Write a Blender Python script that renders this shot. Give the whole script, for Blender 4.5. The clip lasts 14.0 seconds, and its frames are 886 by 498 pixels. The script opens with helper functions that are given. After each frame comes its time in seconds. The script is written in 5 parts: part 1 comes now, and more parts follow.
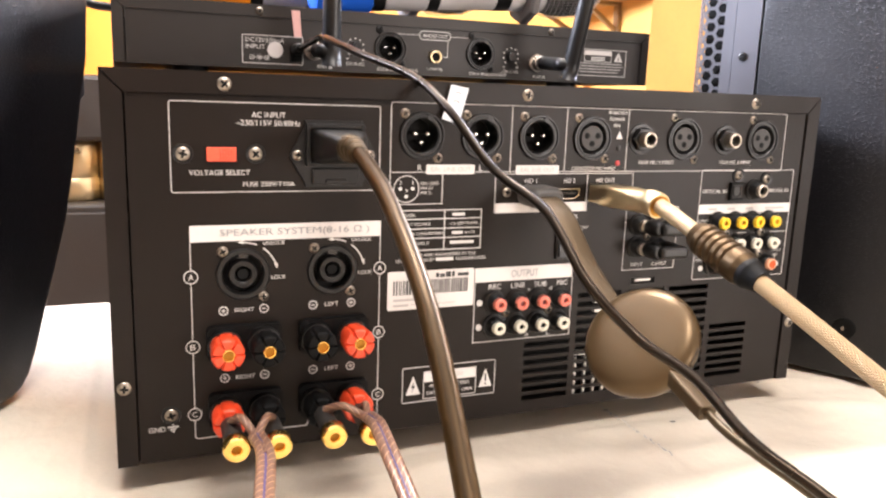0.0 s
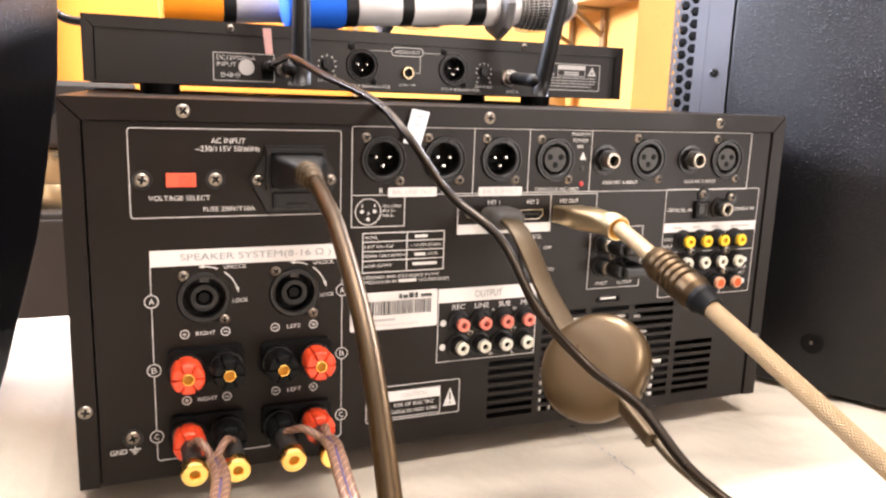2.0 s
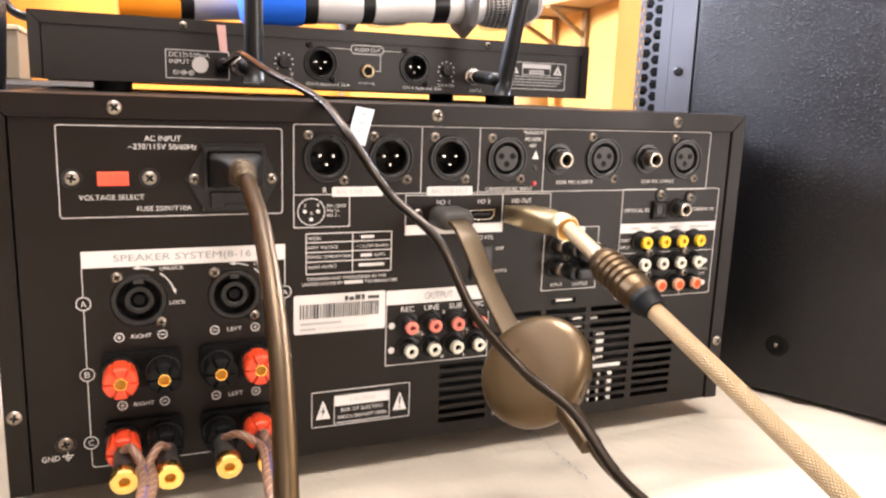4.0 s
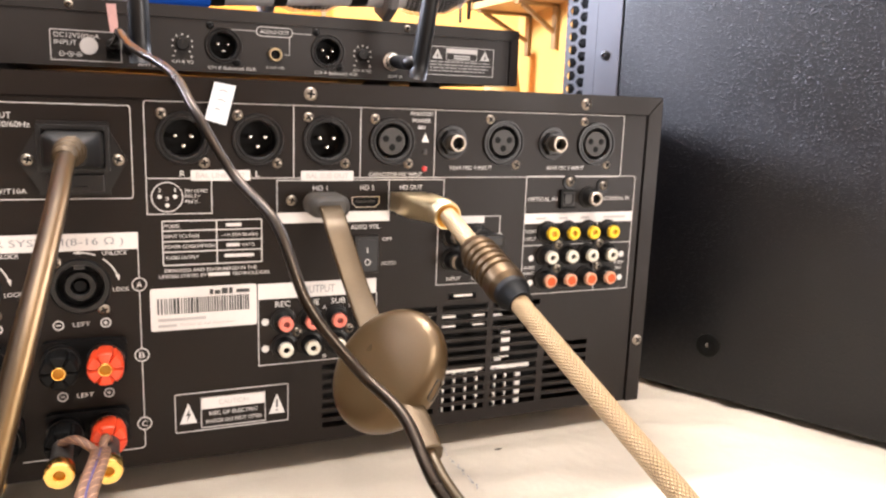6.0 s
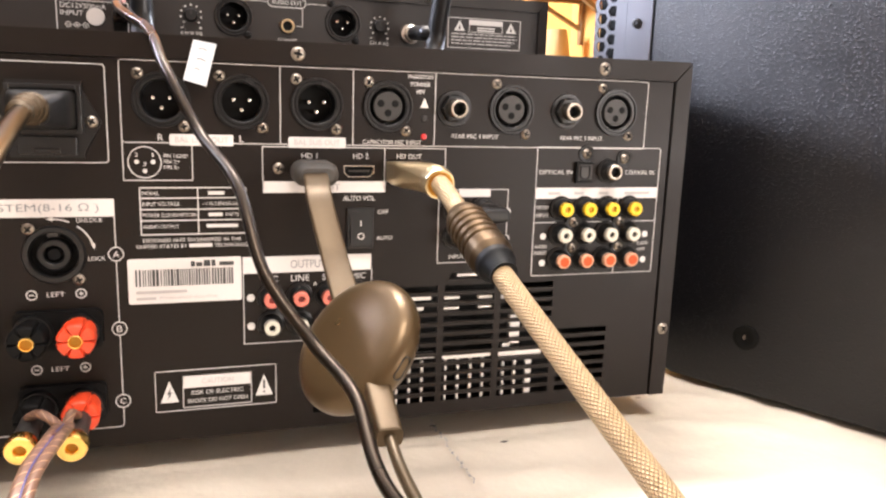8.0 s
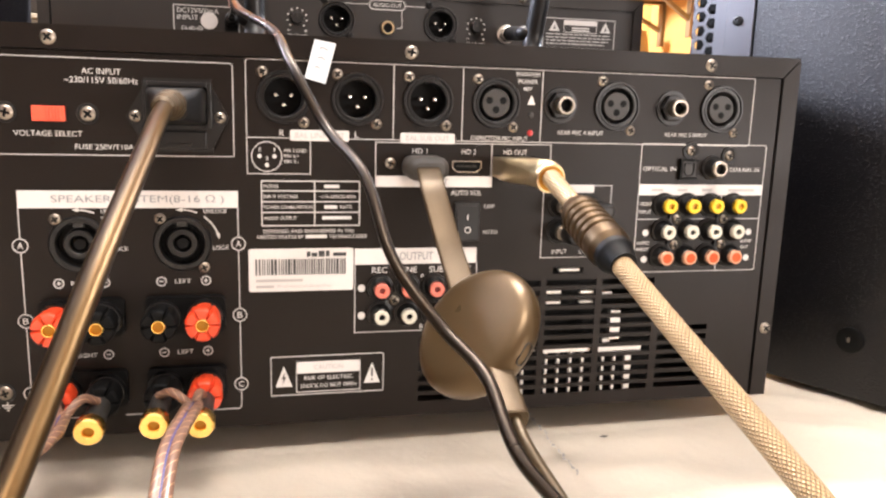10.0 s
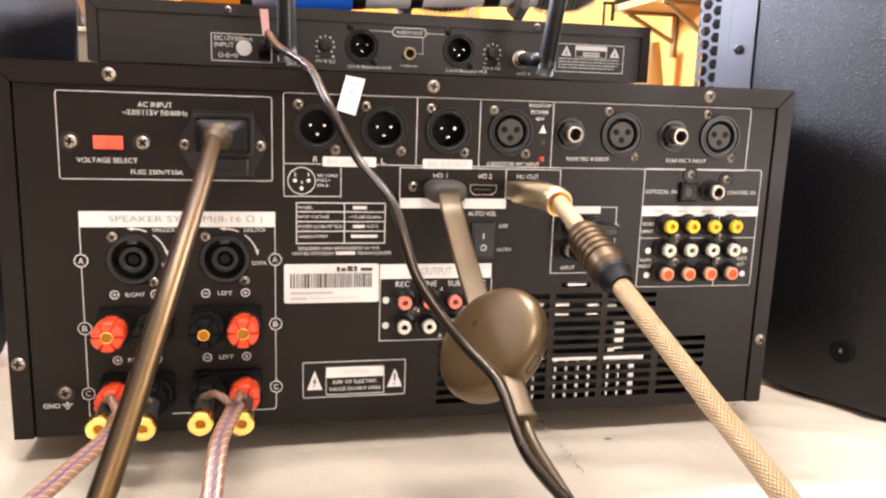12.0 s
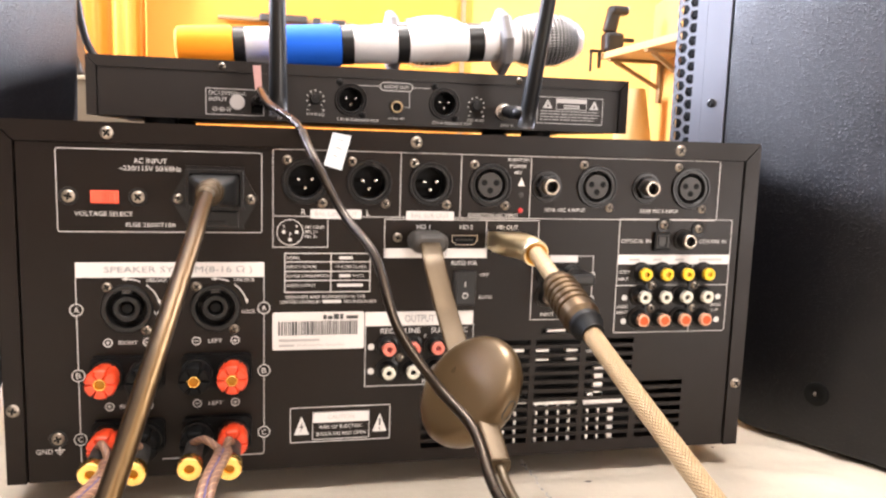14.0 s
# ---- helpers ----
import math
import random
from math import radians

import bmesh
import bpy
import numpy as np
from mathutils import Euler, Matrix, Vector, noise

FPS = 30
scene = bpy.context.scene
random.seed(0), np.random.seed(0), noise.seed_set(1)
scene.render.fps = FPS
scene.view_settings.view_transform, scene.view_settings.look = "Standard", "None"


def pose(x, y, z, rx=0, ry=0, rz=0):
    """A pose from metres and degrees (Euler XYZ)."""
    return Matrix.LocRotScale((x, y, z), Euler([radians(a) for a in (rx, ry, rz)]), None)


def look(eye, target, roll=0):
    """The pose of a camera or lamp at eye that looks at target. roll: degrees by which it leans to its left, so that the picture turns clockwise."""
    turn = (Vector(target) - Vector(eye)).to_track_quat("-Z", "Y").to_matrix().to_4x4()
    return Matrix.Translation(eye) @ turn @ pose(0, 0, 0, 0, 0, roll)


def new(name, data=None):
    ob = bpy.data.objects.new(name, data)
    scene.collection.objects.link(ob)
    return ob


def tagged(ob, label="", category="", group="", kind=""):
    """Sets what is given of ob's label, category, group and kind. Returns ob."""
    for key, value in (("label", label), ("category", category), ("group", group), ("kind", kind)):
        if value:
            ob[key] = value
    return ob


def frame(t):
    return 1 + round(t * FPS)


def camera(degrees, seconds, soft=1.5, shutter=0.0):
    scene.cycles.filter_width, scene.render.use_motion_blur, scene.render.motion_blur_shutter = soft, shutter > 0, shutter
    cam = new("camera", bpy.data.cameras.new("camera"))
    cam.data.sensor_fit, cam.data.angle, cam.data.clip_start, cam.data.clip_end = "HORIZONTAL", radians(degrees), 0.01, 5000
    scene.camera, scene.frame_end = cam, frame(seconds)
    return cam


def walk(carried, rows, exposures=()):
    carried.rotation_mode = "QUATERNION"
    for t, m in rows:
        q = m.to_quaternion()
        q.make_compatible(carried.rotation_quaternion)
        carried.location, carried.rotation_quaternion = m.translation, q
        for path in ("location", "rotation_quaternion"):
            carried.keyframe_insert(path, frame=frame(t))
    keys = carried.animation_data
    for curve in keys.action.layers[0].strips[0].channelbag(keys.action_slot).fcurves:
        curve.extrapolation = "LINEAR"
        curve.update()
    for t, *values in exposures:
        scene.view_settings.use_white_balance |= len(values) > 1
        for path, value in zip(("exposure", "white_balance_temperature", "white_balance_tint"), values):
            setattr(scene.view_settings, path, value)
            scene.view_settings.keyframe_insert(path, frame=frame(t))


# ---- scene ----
cam = camera(60.0, 14.0, soft=2.35)
PATH = [
    (0, (-0.204, -0.384, 0.198), (0.539, 1.432, -0.191), 2.0),
    (0.5, (-0.199, -0.388, 0.201), (0.547, 1.426, -0.19), 2.0),
    (1, (-0.195, -0.392, 0.203), (0.55, 1.422, -0.19), 2.1),
    (1.5, (-0.191, -0.392, 0.207), (0.56, 1.42, -0.186), 2.1),
    (2, (-0.187, -0.392, 0.212), (0.562, 1.42, -0.181), 2.0),
    (4.3, (-0.146, -0.394, 0.21), (0.618, 1.413, -0.178), 2.1),
    (4.5, (-0.135, -0.397, 0.209), (0.626, 1.412, -0.178), 2.1),
    (5, (-0.113, -0.399, 0.207), (0.651, 1.409, -0.178), 2.1),
    (5.5, (-0.1, -0.394, 0.206), (0.661, 1.415, -0.182), 2.1),
    (6, (-0.088, -0.389, 0.199), (0.673, 1.422, -0.178), 2.1),
    (6.5, (-0.068, -0.382, 0.193), (0.675, 1.435, -0.188), 2.1),
    (7, (-0.058, -0.377, 0.187), (0.649, 1.455, -0.194), 2.0),
    (7.5, (-0.047, -0.378, 0.186), (0.606, 1.473, -0.196), 2.0),
    (8, (-0.047, -0.375, 0.182), (0.56, 1.491, -0.202), 1.9),
    (8.5, (-0.057, -0.377, 0.181), (0.511, 1.502, -0.205), 1.9),
    (9, (-0.067, -0.374, 0.179), (0.46, 1.516, -0.21), 1.9),
    (9.2, (-0.068, -0.374, 0.177), (0.44, 1.522, -0.204), 1.8),
    (11.3, (-0.075, -0.4, 0.186), (0.325, 1.522, -0.195), 1.8),
    (11.5, (-0.077, -0.404, 0.189), (0.325, 1.517, -0.196), 1.8),
    (12, (-0.079, -0.411, 0.192), (0.329, 1.511, -0.182), 1.9),
    (12.5, (-0.081, -0.417, 0.194), (0.331, 1.508, -0.159), 1.8),
    (13, (-0.08, -0.424, 0.197), (0.338, 1.505, -0.127), 1.8),
    (13.5, (-0.076, -0.429, 0.199), (0.342, 1.505, -0.094), 1.8),
    (14, (-0.076, -0.428, 0.2), (0.346, 1.508, -0.071), 1.8),
]
walk(cam, [(t, look(eye, target, roll)) for t, eye, target, roll in PATH], [(0, -0.06, 6500, 13.5), (14, -0.06, 6500, 13.5)])

# ---- light ----
world = bpy.data.worlds.new("world")
scene.world = world
world.use_nodes = True
wn = world.node_tree
sky = wn.nodes.new("ShaderNodeTexSky")
sky.sky_type, sky.sun_disc = "NISHITA", False
sky.sun_elevation, sky.sun_rotation = radians(48), radians(20)
wn.links.new(sky.outputs[0], wn.nodes["Background"].inputs[0])
wn.nodes["Background"].inputs[1].default_value = 0.12


def area_lamp(name, eye, target, sx, sy, watts, colour):
    data = bpy.data.lights.new(name, "AREA")
    data.shape, data.size, data.size_y, data.energy, data.color = "RECTANGLE", sx, sy, watts, colour
    ob = new(name, data)
    ob.matrix_world = look(eye, target)
    return ob


# daylight in the west window, two overhead lamps without fixtures, and two added fills
area_lamp("window_light_west", (-1.93, 1.2, 1.16), (0, 0.2, 0.2), 1.2, 0.68, 375, (0.78, 0.84, 1.0))
# added fill from the right, with no known window there
area_lamp("fill_light_east", (1.93, 1.0, 1.16), (0, 0.2, 0.2), 1.3, 0.68, 175, (0.82, 0.88, 1.0))
# added fill placed low so the panel's upper right catches a sheen
area_lamp("sheen_fill_south", (1.45, -2.03, 0.22), (0.1, 0.0, 0.15), 0.9, 0.62, 42, (1.0, 0.92, 0.86))
area_lamp("overhead_light", (0.10, 0.62, 1.83), (0.10, 0.56, 0.0), 0.9, 0.16, 90, (1.0, 0.94, 0.86))
# added overhead fill that brightens the table before the amplifier
area_lamp("overhead_light", (0.1, -0.80, 1.83), (0.1, -0.55, 0.0), 0.9, 0.16, 50, (1.0, 0.93, 0.85))

# ---- materials ----


def material(name, colour, rough=0.5, metal=0.0, grain=400.0, vary=0.12, bump=0.0, bump_scale=None, coat=0.0, spec=0.5,
             stains=0.1, stain_scale=14.0, emit=0.0, transmission=0.0):
    m = bpy.data.materials.new(name)
    m.use_nodes = True
    nt = m.node_tree
    bsdf = nt.nodes["Principled BSDF"]
    bsdf.inputs["Roughness"].default_value = rough
    bsdf.inputs["Metallic"].default_value = metal
    bsdf.inputs["Specular IOR Level"].default_value = spec
    bsdf.inputs["Coat Weight"].default_value = coat
    bsdf.inputs["Transmission Weight"].default_value = transmission
    where = nt.nodes.new("ShaderNodeTexCoord")
    fine, broad = nt.nodes.new("ShaderNodeTexNoise"), nt.nodes.new("ShaderNodeTexNoise")
    for node, size in ((fine, grain), (broad, stain_scale)):
        nt.links.new(where.outputs["Object"], node.inputs["Vector"])
        node.inputs["Scale"].default_value = size
        node.inputs["Detail"].default_value = 4
    blend = nt.nodes.new("ShaderNodeMath")
    blend.operation = "MULTIPLY_ADD"
    nt.links.new(fine.outputs["Fac"], blend.inputs[0])
    blend.inputs[1].default_value = vary * 2
    blend.inputs[2].default_value = 1 - vary - stains
    both = nt.nodes.new("ShaderNodeMath")
    both.operation = "MULTIPLY_ADD"
    nt.links.new(broad.outputs["Fac"], both.inputs[0])
    both.inputs[1].default_value = stains * 2
    nt.links.new(blend.outputs[0], both.inputs[2])
    tint = nt.nodes.new("ShaderNodeVectorMath")
    tint.operation = "SCALE"
    tint.inputs[0].default_value = colour[:3]
    nt.links.new(both.outputs[0], tint.inputs["Scale"])
    nt.links.new(tint.outputs[0], bsdf.inputs["Base Color"])
    wear = nt.nodes.new("ShaderNodeMapRange")
    nt.links.new(broad.outputs["Fac"], wear.inputs["Value"])
    wear.inputs["From Min"].default_value, wear.inputs["From Max"].default_value = 0.3, 0.7
    wear.inputs["To Min"].default_value, wear.inputs["To Max"].default_value = max(0.02, rough - 0.07), min(1, rough + 0.07)
    nt.links.new(wear.outputs[0], bsdf.inputs["Roughness"])
    if bump:
        relief = nt.nodes.new("ShaderNodeTexNoise")
        relief.inputs["Scale"].default_value = bump_scale or grain
        relief.inputs["Detail"].default_value = 3
        nt.links.new(where.outputs["Object"], relief.inputs["Vector"])
        node = nt.nodes.new("ShaderNodeBump")
        node.inputs["Strength"].default_value = 1.0
        node.inputs["Distance"].default_value = bump
        nt.links.new(relief.outputs["Fac"], node.inputs["Height"])
        nt.links.new(node.outputs[0], bsdf.inputs["Normal"])
    if emit:
        bsdf.inputs["Emission Color"].default_value = (*colour[:3], 1)
        bsdf.inputs["Emission Strength"].default_value = emit
    return m


STEEL_BLACK = material("powder_coated_black_steel", (0.0086, 0.0059, 0.0045), 0.38, 0, 2600, 0.22, 0.00006, 2600, spec=0.17, stains=0.12)
RECEIVER_BLACK = material("receiver_black_steel", (0.0155, 0.0128, 0.0112), 0.46, 0, 2200, 0.2, 0.00005, 2200, spec=0.38, stains=0.12)
PLASTIC_BLACK = material("black_plastic", (0.006, 0.0057, 0.0055), 0.38, 0, 900, 0.2, spec=0.35, stains=0.1)
PLASTIC_DARK = material("matt_black_plastic", (0.0028, 0.0028, 0.0028), 0.6, 0, 900, 0.2, spec=0.14)
PLASTIC_GREY = material("charcoal_plastic", (0.026, 0.024, 0.022), 0.48, 0, 900, 0.15, spec=0.35)
SCREW = material("nickel_screw", (0.31, 0.275, 0.23), 0.38, 1, 900, 0.12)
PLUG_GREY = material("smoky_grey_plug_plastic", (0.052, 0.048, 0.043), 0.5, 0, 900, 0.12, spec=0.35)
SCREW_DARK = material("dull_screw", (0.25, 0.215, 0.175), 0.40, 1, 900, 0.2)
RING_METAL = material("dulled_nickel_ring", (0.34, 0.30, 0.25), 0.38, 1, 900, 0.12)
TAN_BOX = material("tan_board_box", (0.12, 0.095, 0.063), 0.6, 0, 300, 0.1)
TAN_LID = material("pale_tan_lid", (0.30, 0.255, 0.18), 0.5, 0, 300, 0.08)
SILVER = material("silver_contact", (0.64, 0.62, 0.58), 0.22, 1, 900, 0.08)
GOLD = material("gold_plate", (0.95, 0.62, 0.18), 0.22, 1, 700, 0.08)
GOLD_DULL = material("champagne_gold_metal", (0.70, 0.56, 0.34), 0.32, 1, 700, 0.08)
# darker brass that puts the shade inside bores into the colour
BRASS_SHADED = material("shaded_brass_bore", (0.35, 0.17, 0.03), 0.45, 1, 700, 0.2)
PRINT = material("white_screen_print", (0.57, 0.555, 0.535), 0.6, 0, 1800, 0.12)
PRINT_GREY = material("grey_label_print", (0.205, 0.215, 0.225), 0.6, 0, 1800, 0.15)
PRINT_FAINT = material("faded_label_print", (0.36, 0.35, 0.34), 0.6, 0, 1800, 0.1)
PAPER = material("white_label_film", (0.59, 0.565, 0.545), 0.45, 0, 600, 0.04, stains=0.05)
INK = material("black_ink", (0.03, 0.03, 0.03), 0.6, 0, 1500, 0.2)
RED = material("red_plastic", (0.60, 0.052, 0.014), 0.36, 0, 600, 0.1, coat=0.2)
RED_SWITCH = material("red_switch_plastic", (0.80, 0.10, 0.05), 0.35, 0, 600, 0.08)
RCA_RED = material("red_socket_ring", (0.60, 0.17, 0.125), 0.35, 0, 600, 0.1, spec=0.22)
RCA_RED_FILL = material("orange_red_socket_fill", (0.42, 0.062, 0.010), 0.45, 0, 600, 0.1, spec=0.22)
RCA_RED_BORE = material("dark_red_socket_bore", (0.16, 0.014, 0.010), 0.4, 0, 600, 0.1)
RCA_WHITE = material("white_socket_ring", (0.52, 0.50, 0.42), 0.35, 0, 600, 0.06, spec=0.22)
RCA_PINK = material("pale_orange_socket_ring", (0.62, 0.32, 0.20), 0.35, 0, 600, 0.06, spec=0.22)
RCA_YELLOW = material("yellow_socket_ring", (0.68, 0.45, 0.022), 0.35, 0, 600, 0.08, spec=0.22)
WHITE_METAL = material("bright_tinned_metal", (0.72, 0.70, 0.66), 0.4, 0.3, 600, 0.05)
LED_RED = material("red_indicator", (0.45, 0.02, 0.02), 0.3, 0, 600, 0.1)
TABLE_CLOTH = material("off_white_table_covering", (0.50, 0.448, 0.368), 0.5, 0, 500, 0.05, 0.0012, 60, stains=0.14, stain_scale=11)
GREY_MIC = material("grey_rubber_ring", (0.15, 0.14, 0.135), 0.6, 0, 500, 0.1)
MIC_WHITE = material("white_microphone_paint", (0.84, 0.83, 0.82), 0.25, 0, 500, 0.03, coat=0.3)
MIC_SILVER = material("brushed_silver_paint", (0.74, 0.74, 0.75), 0.3, 0.25, 500, 0.05)
ORANGE = material("orange_silicone", (0.97, 0.29, 0.002), 0.8, 0, 800, 0.08)
BLUE = material("blue_silicone", (0.001, 0.112, 0.66), 0.8, 0, 800, 0.08)
MESH_METAL = material("dark_chrome_mesh", (0.74, 0.73, 0.71), 0.38, 0.7, 900, 0.1)
WALL_YELLOW = material("warm_yellow_wall_paint", (0.58, 0.205, 0.014), 0.7, 0, 300, 0.03, stains=0.08, stain_scale=3)
WALL_PALE = material("paler_yellow_wall", (0.60, 0.305, 0.055), 0.7, 0, 300, 0.03, stains=0.10, stain_scale=3)
PARTITION = material("pale_yellow_partition", (0.56, 0.30, 0.075), 0.7, 0, 120, 0.05, stains=0.16, stain_scale=9)
WALL_WHITE = material("cream_wall_paint", (0.50, 0.46, 0.40), 0.8, 0, 300, 0.03, stains=0.06, stain_scale=3)
WALL_TAN = material("tan_wall_paint", (0.20, 0.15, 0.11), 0.8, 0, 300, 0.04, stains=0.08, stain_scale=3)
CEILING_WHITE = material("ceiling_paint", (0.8, 0.79, 0.77), 0.85, 0, 200, 0.03)
FLOOR_TILE = material("brown_floor", (0.22, 0.15, 0.10), 0.4, 0, 120, 0.12, stains=0.15, stain_scale=4)
SHELF_WOOD = material("pale_shelf_board", (0.46, 0.28, 0.12), 0.5, 0, 60, 0.08)
BRACKET_METAL = material("tan_bracket", (0.24, 0.155, 0.07), 0.5, 0.2, 300, 0.1)
TAN_CURTAIN = material("tan_fabric", (0.40, 0.255, 0.10), 0.8, 0, 300, 0.1)
DARK_BROWN = material("dark_brown_case", (0.02, 0.015, 0.012), 0.5, 0, 300, 0.2)
GRILLE_STEEL = material("grey_painted_grille_steel", (0.10, 0.102, 0.118), 0.36, 0.2, 1500, 0.1, stains=0.1)
TAPE = material("pale_blue_grey_tape", (0.60, 0.65, 0.69), 0.5, 0, 500, 0.06)
PINK_TAPE = material("pink_tape", (0.62, 0.36, 0.33), 0.6, 0, 500, 0.1)


def pebble_paint():
    """Blue-black textured cabinet paint with small raised drops on a smooth ground."""
    m = material("textured_black_cabinet_paint", (0.0034, 0.0033, 0.0048), 0.37, 0, 900, 0.15, spec=0.38)
    nt = m.node_tree
    where = nt.nodes.new("ShaderNodeTexCoord")
    drops, patch = nt.nodes.new("ShaderNodeTexNoise"), nt.nodes.new("ShaderNodeTexNoise")
    drops.inputs["Scale"].default_value, drops.inputs["Detail"].default_value = 760, 1.6
    drops.inputs["Distortion"].default_value = 0.35
    patch.inputs["Scale"].default_value, patch.inputs["Detail"].default_value = 45, 1
    for node in (drops, patch):
        nt.links.new(where.outputs["Object"], node.inputs["Vector"])
    shift = nt.nodes.new("ShaderNodeMath")
    shift.operation = "MULTIPLY_ADD"
    nt.links.new(patch.outputs["Fac"], shift.inputs[0])
    shift.inputs[1].default_value = 0.12
    nt.links.new(drops.outputs["Fac"], shift.inputs[2])
    ramp = nt.nodes.new("ShaderNodeMapRange")
    ramp.interpolation_type = "SMOOTHSTEP"
    ramp.inputs["From Min"].default_value, ramp.inputs["From Max"].default_value = 0.56, 0.82
    nt.links.new(shift.outputs[0], ramp.inputs["Value"])
    bump = nt.nodes.new("ShaderNodeBump")
    bump.inputs["Strength"].default_value, bump.inputs["Distance"].default_value = 1.0, 0.00017
    nt.links.new(ramp.outputs[0], bump.inputs["Height"])
    nt.links.new(bump.outputs[0], nt.nodes["Principled BSDF"].inputs["Normal"])
    return m


CABINET = pebble_paint()


def wound(name, light, dark, turns, around, rough=0.4, metal=0.0, cross=True, depth=0.0004, coat=0.0, edge=(0.18, 0.5)):
    """Braided, twisted or streaked cover: u runs along the cable in metres, v round it from 0 to 1."""
    m = bpy.data.materials.new(name)
    m.use_nodes = True
    nt = m.node_tree
    bsdf = nt.nodes["Principled BSDF"]
    bsdf.inputs["Roughness"].default_value, bsdf.inputs["Metallic"].default_value = rough, metal
    bsdf.inputs["Coat Weight"].default_value = coat
    uv = nt.nodes.new("ShaderNodeUVMap")
    uv.uv_map = "along"
    split = nt.nodes.new("ShaderNodeSeparateXYZ")
    nt.links.new(uv.outputs[0], split.inputs[0])

    def op(kind, a, b=None, c=None):
        node = nt.nodes.new("ShaderNodeMath")
        node.operation = kind
        for n, v in enumerate((a, b, c)):
            if isinstance(v, (int, float)):
                node.inputs[n].default_value = v
            elif v is not None:
                nt.links.new(v, node.inputs[n])
        return node.outputs[0]
    u, v = op("MULTIPLY", split.outputs[0], turns * 2 * math.pi), op("MULTIPLY", split.outputs[1], around * 2 * math.pi)
    if cross:
        height = op("MINIMUM", op("ABSOLUTE", op("SINE", op("ADD", u, v))), op("ABSOLUTE", op("SINE", op("SUBTRACT", u, v))))
    else:
        height = op("MULTIPLY_ADD", op("SINE", op("ADD", u, v)), 0.5, 0.5)
    ramp = nt.nodes.new("ShaderNodeValToRGB")
    ramp.color_ramp.elements[0].position, ramp.color_ramp.elements[1].position = edge
    ramp.color_ramp.elements[0].color, ramp.color_ramp.elements[1].color = (*dark, 1), (*light, 1)
    nt.links.new(height, ramp.inputs[0])
    nt.links.new(ramp.outputs[0], bsdf.inputs["Base Color"])
    bump = nt.nodes.new("ShaderNodeBump")
    bump.inputs["Strength"].default_value, bump.inputs["Distance"].default_value = 1.0, depth
    nt.links.new(height, bump.inputs["Height"])
    nt.links.new(bump.outputs[0], bsdf.inputs["Normal"])
    return m


BRAID = wound("tan_braided_sleeve", (0.41, 0.285, 0.145), (0.085, 0.048, 0.020), 260, 9, 0.5, 0.1, True, 0.0005, edge=(0.08, 0.48))
BRAID_FINE = wound("straight_lay_braid", (0.40, 0.30, 0.175), (0.20, 0.12, 0.05), 60, 10, 0.35, 0.3, True, 0.0002)
# the cord's golden highlight streaks are put into its colour as long stripes
CORD = wound("power_cord_with_painted_highlights", (0.120, 0.067, 0.024), (0.028, 0.017, 0.0075), 0.6, 3, 0.36, 0.9, False, 0.00003, edge=(0.25, 1.0))
# pale dashes paint the glints on the copper strands
SPEAKER_WIRE = wound("clear_pink_copper_wire", (0.42, 0.255, 0.155), (0.165, 0.090, 0.062), 170, 5, 0.36, 0.1, False, 0.00003, coat=0.1, edge=(0.90, 1.0))
WIRE_STRIPE = material("blue_wire_stripe", (0.05, 0.05, 0.18), 0.35, 0, 600, 0.1)
# brown metallic tints put a warm sheen into these dark plastics and rubber
FERRITE = material("warm_sheen_ferrite_plastic", (0.056, 0.034, 0.015), 0.44, 0.8, 700, 0.15, spec=0.4)
DC_BLACK = material("warm_sheen_black_cable", (0.019, 0.013, 0.008), 0.28, 0.8, 500, 0.15, spec=0.4)
SMOKE = material("smoky_brown_black_plastic", (0.052, 0.036, 0.018), 0.38, 0.5, 500, 0.12, spec=0.4)
# tan metallic base stands in for warm light reflected by the dark case
PUCK = material("warm_sheen_case_plastic", (0.076, 0.048, 0.021), 0.31, 0.58, 900, 0.05, 0.00002, 60, spec=0.4, stains=0.05)
RIBBON = material("flat_grey_brown_cable", (0.056, 0.037, 0.018), 0.44, 0.5, 500, 0.1, spec=0.3)

# ---- building tools: millimetres, x right, y into the scene, z up ----
ORIGIN = {}


def mesh_of(bm, name="mesh", smooth=False):
    bmesh.ops.scale(bm, vec=(0.001,) * 3, verts=bm.verts)
    me = bpy.data.meshes.new(name)
    bmesh.ops.recalc_face_normals(bm, faces=bm.faces)
    bm.to_mesh(me)
    bm.free()
    if smooth:
        for p in me.polygons:
            p.use_smooth = True
        me.set_sharp_from_angle(angle=radians(38))
    return me


def thing(name, at, label, category, group="", kind=""):
    ob = new(name)
    ob.empty_display_size = 0.02
    ob.location = Vector(at) * 0.001
    ORIGIN[ob] = Vector(at)
    return tagged(ob, label, category, group, kind)


def put(name, me, mat, parent, at=(0, 0, 0), label="", turn=None):
    """One mesh object at a place of the world, under a thing or a part."""
    ob = new(name, me)
    if not me.materials:
        me.materials.append(mat)
    elif me.materials[0] != mat:
        me = me.copy()
        me.materials.clear()
        me.materials.append(mat)
        ob.data = me
    ORIGIN[ob] = Vector(at)
    spot = Vector(at)
    if parent is not None:
        ob.parent = parent
        spot = spot - ORIGIN[parent]
    ob.location = spot * 0.001
    if turn is not None:
        ob.rotation_euler = turn
    if label:
        ob["label"] = label
    return ob


def part(name, bm, mat, parent, label="", at=(0, 0, 0), smooth=False):
    return put(name, mesh_of(bm, name, smooth), mat, parent, at, label)


